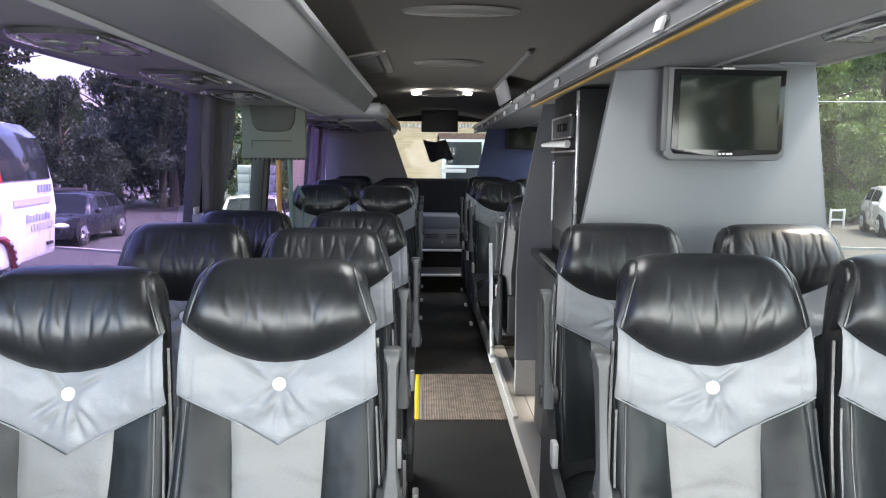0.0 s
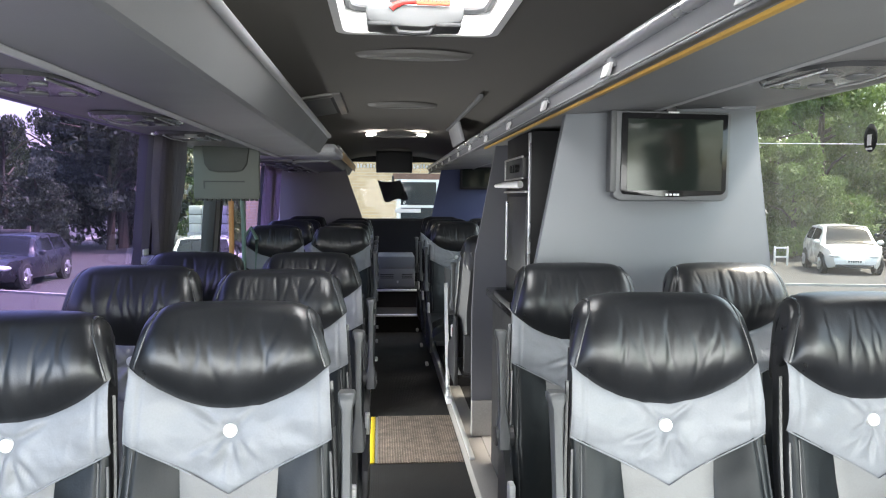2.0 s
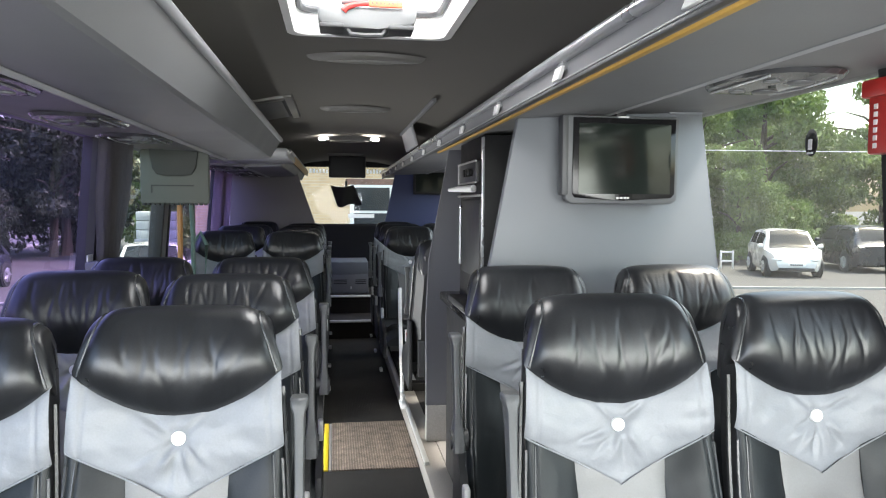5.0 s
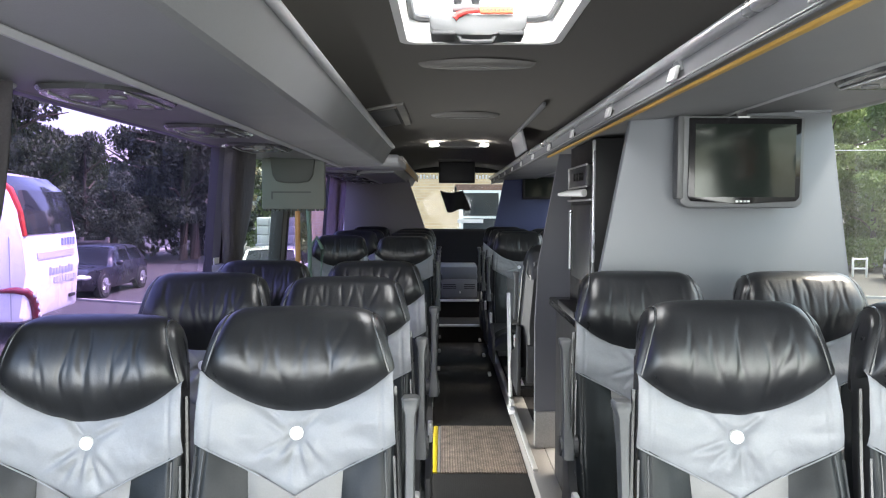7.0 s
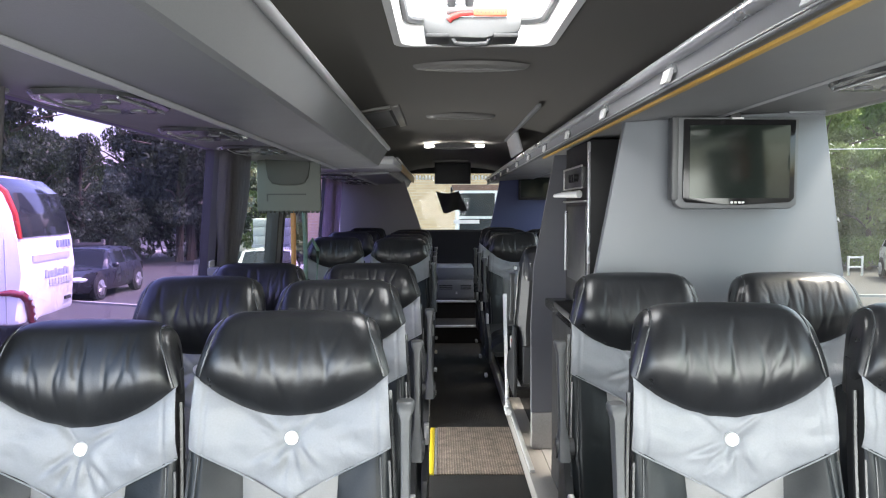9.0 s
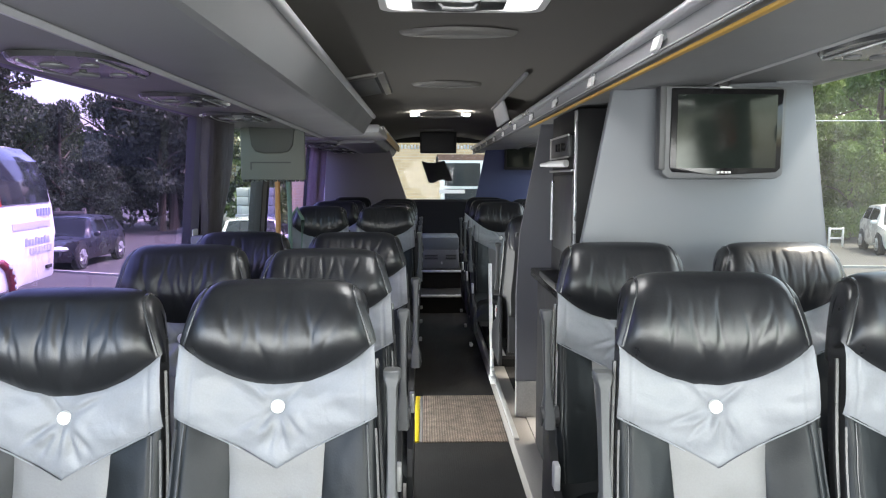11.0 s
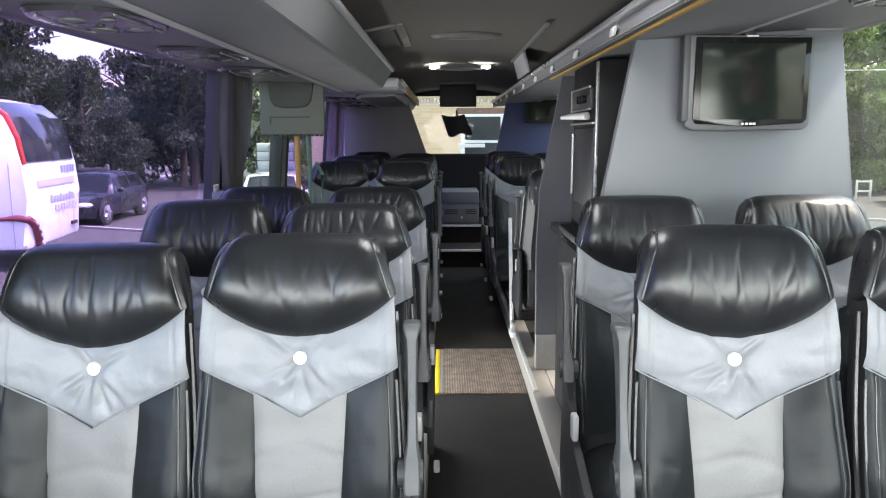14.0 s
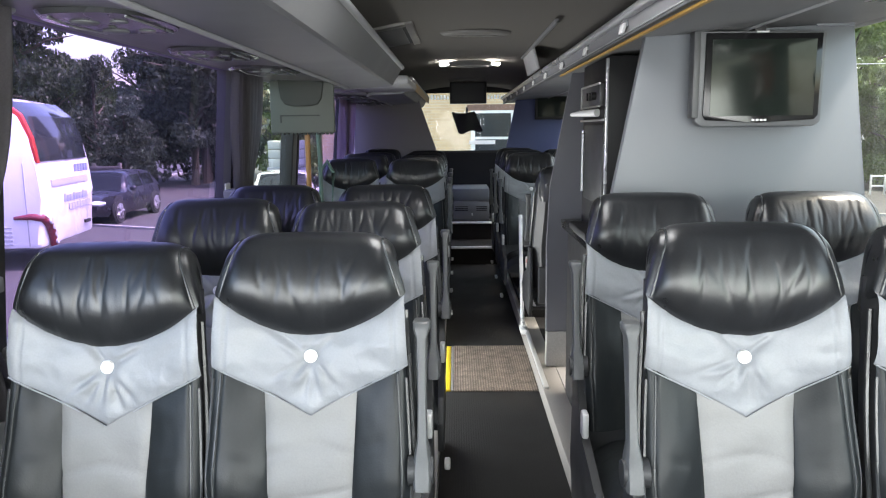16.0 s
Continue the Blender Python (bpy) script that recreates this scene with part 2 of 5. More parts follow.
def creases(m, scale, stretch, strength, distance):
    """Adds soft stretched wrinkles to a leather."""
    n, l = m.node_tree.nodes, m.node_tree.links
    b = n["Principled BSDF"]
    co, mp, nz, rp, bp = n.new("ShaderNodeTexCoord"), n.new("ShaderNodeMapping"), n.new("ShaderNodeTexNoise"), n.new("ShaderNodeMapRange"), n.new("ShaderNodeBump")
    mp.inputs["Scale"].default_value = stretch
    nz.inputs["Scale"].default_value, nz.inputs["Detail"].default_value, nz.inputs["Distortion"].default_value = scale, 5, 0.8
    rp.inputs["From Min"].default_value, rp.inputs["From Max"].default_value = 0.38, 0.56
    bp.inputs["Strength"].default_value, bp.inputs["Distance"].default_value = strength, distance
    l.new(co.outputs["Object"], mp.inputs[0]), l.new(mp.outputs[0], nz.inputs["Vector"]), l.new(nz.outputs[0], rp.inputs["Value"]), l.new(rp.outputs[0], bp.inputs["Height"])
    old = b.inputs["Normal"].links
    if old:
        l.new(old[0].from_socket, bp.inputs["Normal"])
    l.new(bp.outputs[0], b.inputs["Normal"])


creases(BLACK_LEATHER, 14, (1.3, 1.0, 0.2), 0.07, 0.003)
creases(GREY_LEATHER, 12, (1.0, 1.0, 1.0), 0.3, 0.003)
creases(COLUMN_LEATHER, 9, (1.0, 1.0, 0.8), 0.2, 0.003)
creases(SLATE_LEATHER, 7, (1.0, 1.0, 0.5), 0.14, 0.003)


def leaf_mat(name, colour):
    m = mat(name, colour, 0.55, vary=0.45, grain=3, bump=0, stain=0.6, island=0.5)
    n, l = m.node_tree.nodes, m.node_tree.links
    b = n["Principled BSDF"]
    tl, mx = n.new("ShaderNodeBsdfTranslucent"), n.new("ShaderNodeMixShader")
    l.new(b.inputs["Base Color"].links[0].from_socket, tl.inputs[0])
    mx.inputs[0].default_value = 0.35
    l.new(b.outputs[0], mx.inputs[1]), l.new(tl.outputs[0], mx.inputs[2]), l.new(mx.outputs[0], n["Material Output"].inputs[0])
    return m


LEAF = leaf_mat("leaf_green", (0.11, 0.16, 0.045))
LEAF_PALE = leaf_mat("leaf_pale", (0.16, 0.21, 0.07))
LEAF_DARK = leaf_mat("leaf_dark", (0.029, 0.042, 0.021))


def brick_mat():
    m = mat("buff_brick", (0.43, 0.28, 0.14), 0.9, vary=0.2, grain=60, bump=0.3)
    n, l = m.node_tree.nodes, m.node_tree.links
    b = n["Principled BSDF"]
    co, mp, br = n.new("ShaderNodeTexCoord"), n.new("ShaderNodeMapping"), n.new("ShaderNodeTexBrick")
    mp.inputs["Rotation"].default_value = (radians(90), 0, 0)
    br.inputs["Scale"].default_value, br.inputs["Brick Width"].default_value, br.inputs["Row Height"].default_value = 1.0, 0.225, 0.075
    br.inputs["Mortar Size"].default_value = 0.006
    br.inputs["Color1"].default_value, br.inputs["Color2"].default_value, br.inputs["Mortar"].default_value = (0.60, 0.43, 0.25, 1), (0.50, 0.35, 0.20, 1), (0.55, 0.48, 0.38, 1)
    l.new(co.outputs["Object"], mp.inputs[0]), l.new(mp.outputs[0], br.inputs["Vector"]), l.new(br.outputs["Color"], b.inputs["Base Color"])
    return m



def let_light_through(m, share):
    """Thin cloth: part of the light that falls on its back comes through."""
    n, l = m.node_tree.nodes, m.node_tree.links
    b = n["Principled BSDF"]
    tl, mx = n.new("ShaderNodeBsdfTranslucent"), n.new("ShaderNodeMixShader")
    l.new(b.inputs["Base Color"].links[0].from_socket, tl.inputs[0])
    mx.inputs[0].default_value = share
    l.new(b.outputs[0], mx.inputs[1]), l.new(tl.outputs[0], mx.inputs[2]), l.new(mx.outputs[0], n["Material Output"].inputs[0])


STICKER = mat("white_sticker", (0.85, 0.85, 0.84), 0.5, vary=0.03, bump=0)
let_light_through(STICKER, 0.9)
HATCH_LENS = mat("frosted_hatch_lens", (0.96, 0.97, 0.975), 0.3, vary=0.03, grain=60, bump=0.05)
let_light_through(HATCH_LENS, 0.96)
let_light_through(CURTAIN, 0.45)
MAUVE = mat("mauve_curtain", (0.42, 0.34, 0.42), 0.95, vary=0.15, grain=240, bump=0.4, stain=5)
let_light_through(MAUVE, 0.55)
BRICK = brick_mat()


# ---- mesh helpers ----
def finish(name, bm, material, smooth=True, angle=40):
    me = bpy.data.meshes.new(name)
    bmesh.ops.recalc_face_normals(bm, faces=bm.faces)
    if smooth:
        for f in bm.faces:
            f.smooth = True
        for e in bm.edges:
            e.smooth = len(e.link_faces) == 2 and e.calc_face_angle(0) < radians(angle)
    bm.to_mesh(me)
    bm.free()
    me.materials.append(material)
    return me


def part(name, bm, material, parent, label="", smooth=True, angle=40):
    ob = new(name, finish(name, bm, material, smooth, angle))
    ob.parent = parent
    if label:
        ob["label"] = label
    return ob


def thing(name, at, label, category, group="", kind=""):
    ob = new(name)
    ob.empty_display_size = 0.05
    ob.matrix_basis = pose(*at)
    return tagged(ob, label, category, group, kind)


def solid(name, bm, material, label, category, group="", kind="", smooth=True, at=(0, 0, 0)):
    ob = new(name, finish(name, bm, material, smooth))
    ob.matrix_basis = pose(*at)
    return tagged(ob, label, category, group, kind)


def box(bm, x0, x1, y0, y1, z0, z1, bevel=0.0, seg=2):
    vs = bmesh.ops.create_cube(bm, size=1.0)["verts"]
    for v in vs:
        v.co = Vector(((x0 + x1) / 2 + v.co.x * (x1 - x0), (y0 + y1) / 2 + v.co.y * (y1 - y0), (z0 + z1) / 2 + v.co.z * (z1 - z0)))
    if bevel:
        bmesh.ops.bevel(bm, geom=list({e for v in vs for e in v.link_edges}), offset=bevel, segments=seg, profile=0.5, affect="EDGES")
    return bm


def boxed(*a, **k):
    return box(bmesh.new(), *a, **k)


def prism(bm, pts, axis, a, b, bevel=0.0):
    """An outline in the two other axes, drawn out along axis from a to b."""
    def co(p, q, s):
        return {"x": (s, p, q), "y": (p, s, q), "z": (p, q, s)}[axis]
    lo = [bm.verts.new(co(p, q, a)) for p, q in pts]
    hi = [bm.verts.new(co(p, q, b)) for p, q in pts]
    bm.faces.new(lo), bm.faces.new(hi[::-1])
    n = len(pts)
    for i in range(n):
        bm.faces.new((lo[i], hi[i], hi[(i + 1) % n], lo[(i + 1) % n]))
    if bevel:
        bmesh.ops.bevel(bm, geom=list({e for v in lo + hi for e in v.link_edges}), offset=bevel, segments=2, profile=0.5, affect="EDGES")
    return bm


def prismed(*a, **k):
    return prism(bmesh.new(), *a, **k)


def tube(bm, pts, r, n=8, closed=False):
    pts = [Vector(p) for p in pts]
    rings, m = [], len(pts)
    for i, p in enumerate(pts):
        d = (pts[(i + 1) % m] - pts[i - 1]) if closed else (pts[min(i + 1, m - 1)] - pts[max(i - 1, 0)])
        q = d.to_track_quat("Z", "Y").to_matrix()
        rr = r[i] if isinstance(r, (list, tuple)) else r
        rings.append([bm.verts.new(p + q @ Vector((math.cos(k * math.tau / n) * rr, math.sin(k * math.tau / n) * rr, 0))) for k in range(n)])
    for i in range(m if closed else m - 1):
        a, b = rings[i], rings[(i + 1) % m]
        off = min(range(n), key=lambda s: sum((a[k].co - b[(k + s) % n].co).length for k in range(n))) if closed and i == m - 1 else 0
        for k in range(n):
            bm.faces.new((a[k], a[(k + 1) % n], b[(k + 1 + off) % n], b[(k + off) % n]))
    if not closed:
        bm.faces.new(rings[0]), bm.faces.new(rings[-1])
    return bm


def tubed(*a, **k):
    return tube(bmesh.new(), *a, **k)


def sheet(bm, nu, nv, f):
    g = [[bm.verts.new(f(i / nu, j / nv)) for j in range(nv + 1)] for i in range(nu + 1)]
    for i in range(nu):
        for j in range(nv):
            bm.faces.new((g[i][j], g[i + 1][j], g[i + 1][j + 1], g[i][j + 1]))
    return g


def disc(bm, c, r, axis, depth, n=20, dome=0.0):
    """A round plate of that depth, its face at c and its back behind it along axis."""
    ax = Vector(axis).normalized()
    q = ax.to_track_quat("Z", "Y").to_matrix()
    front = [bm.verts.new(Vector(c) + q @ Vector((r * 0.92 * math.cos(k * math.tau / n), r * 0.92 * math.sin(k * math.tau / n), 0))) for k in range(n)]
    mid = [bm.verts.new(Vector(c) + q @ Vector((r * math.cos(k * math.tau / n), r * math.sin(k * math.tau / n), -depth * 0.3))) for k in range(n)]
    back = [bm.verts.new(Vector(c) + q @ Vector((r * math.cos(k * math.tau / n), r * math.sin(k * math.tau / n), -depth))) for k in range(n)]
    tip = bm.verts.new(Vector(c) + ax * dome)
    for k in range(n):
        j = (k + 1) % n
        bm.faces.new((front[k], front[j], tip))
        bm.faces.new((front[k], front[j], mid[j], mid[k]))
        bm.faces.new((mid[k], mid[j], back[j], back[k]))
    bm.faces.new(back)
    return bm


# ---- seats: built round the point behind the button, facing -y ----
Z_CAP, Z_BTN, Z_BASE = 1.043, 1.000, 0.56


def half_width(z):
    if z > 1.13:
        return 0.207 - 0.022 * ((z - 1.13) / 0.155) ** 2
    return 0.207 + (1.13 - z) * 0.055 - 0.02 * max(0.0, (0.75 - z)) / 0.2


def lean_y(z):
    return (z - 1.0) * 0.17 - 0.02 * math.exp(-((z - 0.72) / 0.12) ** 2)


def wing(x):
    """The backrest is hollow: its side bolsters stand forward of the middle."""
    return -0.030 * min(1.0, abs(x) / 0.21) ** 2


def cap_edge(u):
    return Z_CAP + 0.088 * abs(u) ** 2.05


def vee_edge(u):
    a = abs(u)
    return 0.866 + 0.058 * a / 0.47 if a < 0.47 else 0.924 + 0.059 * (a - 0.47) / 0.53


def edge_round(u):
    return 0.012 * abs(u) ** 10


def face_width(z, crown):
    t = max(0.0, (z - 1.13) / (crown - 1.13))
    return 0.204 - 0.044 * t - 0.006 * t ** 4


def cap_point(seed, crown, u, b):
    """The headrest's face from its lower seam (b 0) up and over the top to the back (b 1); u runs across it."""
    lo = cap_edge(u)
    top = crown - 0.003 * u * u - 0.012 * abs(u) ** 12
    side = max(0.0, 1 - abs(u) ** 6) ** 0.6
    peak = 0.004 + 0.036 * side
    z0 = top - 0.032

    def front(z):
        return (lo - 1.0) * 0.17 + (z - lo) * 0.12 + wing(0.21 * u) * (1 - 0.5 * (z - lo) / 0.2) + edge_round(u)

    if b < 0.6:
        k = b / 0.6
        z = lo + (z0 - lo) * k
        y = front(z) - peak * (math.sin(math.pi * min(1.0, k / 0.5) / 2) ** 0.8 if k < 0.5 else 1 - 0.7 * ((k - 0.5) / 0.5) ** 2.0)
    else:
        k = (b - 0.6) / 0.4
        ang = math.pi * (0.12 + 0.88 * k)
        z = z0 + 0.032 * (math.sin(ang) - math.sin(0.12 * math.pi)) / (1 - math.sin(0.12 * math.pi)) - 0.16 * max(0, k - 0.65) / 0.35
        y = front(z0) - peak * 0.3 + (0.11 + 0.03 * side) * (math.cos(0.12 * math.pi) - math.cos(ang)) / 1.93
    x = u * face_width(z if b < 0.6 else max(z, z0), crown)
    mid = math.exp(-(u / 0.62) ** 2)
    w = 0.0022 * noise.noise(Vector((x * 34 + seed * 7, z * 5, seed))) * mid + 0.0007 * noise.noise(Vector((x * 80 - seed * 3, z * 12, seed + 4)))
    fold = 0.0
    for k in range(12):
        c = (k - 5.5) * 0.0205 + 0.009 * math.sin(seed * 5 + k * 2.3)
        amp = 0.0031 * (0.2 + 0.75 * abs(math.sin(k * 1.9 + seed * 3)))
        zc = 1.19 + 0.032 * math.sin(k * 2.7 + seed)
        bend = (z - 1.17) * (0.035 * (k - 5.5) + 0.20 * math.sin(k * 1.3 + seed)) + 0.006 * math.sin((z - 1.1) * 45 + k * 2 + seed)
        fold += amp * math.exp(-((x - c - bend) / 0.0052) ** 2) * math.exp(-((z - zc) / 0.058) ** 2)
    if b < 0.62:
        y += (fold - w) * (1 - abs(u) ** 8)
    return Vector((x, y, z))


def cap_mesh(seed, crown):
    bm = bmesh.new()
    g = sheet(bm, 110, 44, lambda a, b: cap_point(seed, crown, a * 2 - 1, b))
    for s, side in ((-1, g[0]), (1, g[-1])):
        mid = sum((v.co for v in side), Vector()) / len(side)
        last = side
        for grow, out in ((0.93, 0.010), (0.80, 0.016), (0.50, 0.018)):
            nxt = [bm.verts.new(mid + (v.co - mid) * grow + Vector((s * out, 0.01 * (1 - grow), 0))) for v in side]
            for k in range(len(side)):
                j = (k + 1) % len(side)
                bm.faces.new((last[k], last[j], nxt[j], nxt[k]))
            last = nxt
        bm.faces.new(last)
    return bm


def chest_mesh(seed):
    bm = bmesh.new()

    def f(a, b):
        u = a * 2 - 1
        z = vee_edge(u) + (cap_edge(u) + 0.006 - vee_edge(u)) * b
        x = u * (half_width(z) + 0.005)
        r, th = math.hypot(x, z - Z_BTN), math.atan2(z - Z_BTN, x)
        y = lean_y(z) + wing(x) + edge_round(u) - 0.014 * math.sin(math.pi * b) ** 0.5
        y += 0.013 * math.exp(-(r / 0.020) ** 2)
        y += 0.004 * math.exp(-((abs(x) - half_width(z) + 0.024) / 0.0035) ** 2)
        for k in range(9):
            t0 = -2.75 + k * 0.30 + 0.12 * math.sin(seed * 3 + k * 2.1)
            if k > 6:
                t0 = (0.55, 2.4)[k - 7] + 0.15 * math.sin(seed + k)
            d = math.sin(th - t0) * r
            along = math.cos(th - t0) * r
            if along > 0:
                y += 0.0078 * (0.5 + 0.5 * abs(math.sin(k * 2.2 + seed))) * math.exp(-(d / 0.0055) ** 2) * math.exp(-((along - 0.05 - 0.015 * math.sin(k * 5 + seed)) / 0.032) ** 2)
                y -= 0.0042 * math.exp(-((d - 0.013) / 0.008) ** 2) * math.exp(-((along - 0.055) / 0.035) ** 2)
        y -= 0.0052 * noise.noise(Vector((x * 15 + seed, z * 24, seed * 2)))
        y -= 0.0013 * noise.noise(Vector((x * 45, z * 55, seed)))
        return (x, y, z)

    sheet(bm, 90, 34, f)
    return bm


def flank_y(x, z, a, b, seed, side):
    y = lean_y(z) + wing(x) + 0.012 * a ** 10 - 0.020 * math.sin(math.pi * min(1, a * 0.95)) ** 0.7 * (1 - b ** 5)
    y += 0.0035 * math.exp(-((half_width(z) - 0.022 - x) / 0.0035) ** 2)
    y += 0.0022 * math.exp(-((z - 0.80 - 0.3 * (x - 0.15) - 0.02 * math.sin(seed * 3 + side)) / 0.007) ** 2) * math.exp(-((a - 0.4) / 0.3) ** 2)
    return y - 0.004 * noise.noise(Vector((x * 9 + seed, z * 9, side))) - 0.0012 * noise.noise(Vector((x * 38 + seed, z * 26, side)))


def flank_mesh(side, seed):
    bm = bmesh.new()

    def f(a, b):
        zt = vee_edge(0.47 + 0.53 * a) + 0.004
        z = Z_BASE + (zt - Z_BASE) * b
        inner = 0.104 - 0.016 * (0.914 - z) / 0.35
        x = inner + (half_width(z) - inner) * a
        return (side * x, flank_y(x, z, a, b, seed, side), z)

    sheet(bm, 34, 40, f)
    return bm


def column_mesh(seed):
    bm = bmesh.new()

    def f(a, b):
        u = (a * 2 - 1)
        zt = vee_edge(u * 0.47) + 0.004
        z = Z_BASE + (zt - Z_BASE) * b
        x = u * (0.104 - 0.016 * (0.914 - z) / 0.35)
        y = lean_y(z) + wing(x) - 0.012 * (1 - u * u) ** 0.5 + 0.001
        y -= 0.004 * noise.noise(Vector((x * 14 + seed, z * 16, 3)))
        y += 0.004 * math.exp(-((z - 0.80 - 0.02 * math.sin(seed * 2) + 0.25 * abs(x)) / 0.006) ** 2) + 0.003 * math.exp(-((z - 0.70 - 0.15 * x) / 0.006) ** 2)
        return (x, y, z)

    sheet(bm, 16, 56, f)
    return bm


def shell_mesh():
    bm = bmesh.new()
    zs = [Z_BASE - 0.1 + i * (1.16 - Z_BASE + 0.1) / 14 for i in range(15)]
    rings = []
    for z in zs:
        w, y = half_width(z) - 0.004, lean_y(z)
        prof = [(-w, y - 0.014), (-w + 0.004, y + 0.065), (-w + 0.05, y + 0.115), (0, y + 0.125), (w - 0.05, y + 0.115), (w - 0.004, y + 0.065), (w, y - 0.014), (w * 0.5, y + 0.02), (-w * 0.5, y + 0.02)]
        rings.append([bm.verts.new((px, py, z)) for px, py in prof])
    for a, b in zip(rings, rings[1:]):
        for k in range(len(a)):
            bm.faces.new((a[k], a[(k + 1) % len(a)], b[(k + 1) % len(a)], b[k]))
    bm.faces.new(rings[0]), bm.faces.new(rings[-1])
    return bm


def cushion_mesh():
    bm = bmesh.new()

    def f(a, b):
        u, v = a * 2 - 1, b
        x = 0.225 * u
        y = -0.47 + 0.45 * v
        z = 0.53 - 0.03 * v - 0.045 * abs(u) ** 6 - 0.06 * (1 - min(1, v / 0.18)) ** 2 - 0.012 * math.cos(u * math.pi * 2) * 0.5
        return (x, y, z)

    g = sheet(bm, 18, 16, f)
    rim = [v for v in bm.verts if v.is_boundary]
    ext = bmesh.ops.extrude_edge_only(bm, edges=[e for e in bm.edges if e.is_boundary])
    low = [v for v in ext["geom"] if isinstance(v, bmesh.types.BMVert)]
    for v in low:
        v.co.z = 0.40
    bmesh.ops.contextual_create(bm, geom=low)
    return bm


def armrest_mesh(s):
    """A raised armrest beside the backrest: a flat bar with a broad tip, a narrow neck and a hinge boss."""
    bm = bmesh.new()
    rows = [(0.735, 0.020, 0.034), (0.775, 0.021, 0.034), (0.80, 0.018, 0.028), (0.83, 0.012, 0.020), (0.92, 0.0105, 0.020), (1.02, 0.0115, 0.024), (1.085, 0.013, 0.027), (1.104, 0.019, 0.028), (1.118, 0.020, 0.026), (1.124, 0.017, 0.02)]
    rings = []
    for z, hw, hd in [(z if z < 0.83 else 0.83 + (z - 0.83) * 0.87, hw, hd) for z, hw, hd in rows]:
        yc = lean_y(z) - 0.035
        ring = []
        for k in range(12):
            t = k * math.tau / 12
            cx, cy = math.cos(t), math.sin(t)
            ring.append(bm.verts.new((s * 0.252 + hw * math.copysign(abs(cx) ** 0.5, cx), yc + hd * math.copysign(abs(cy) ** 0.6, cy), z)))
        rings.append(ring)
    for a, b in zip(rings, rings[1:]):
        for k in range(12):
            bm.faces.new((a[k], a[(k + 1) % 12], b[(k + 1) % 12], b[k]))
    bm.faces.new(rings[0]), bm.faces.new(rings[-1])
    return bm


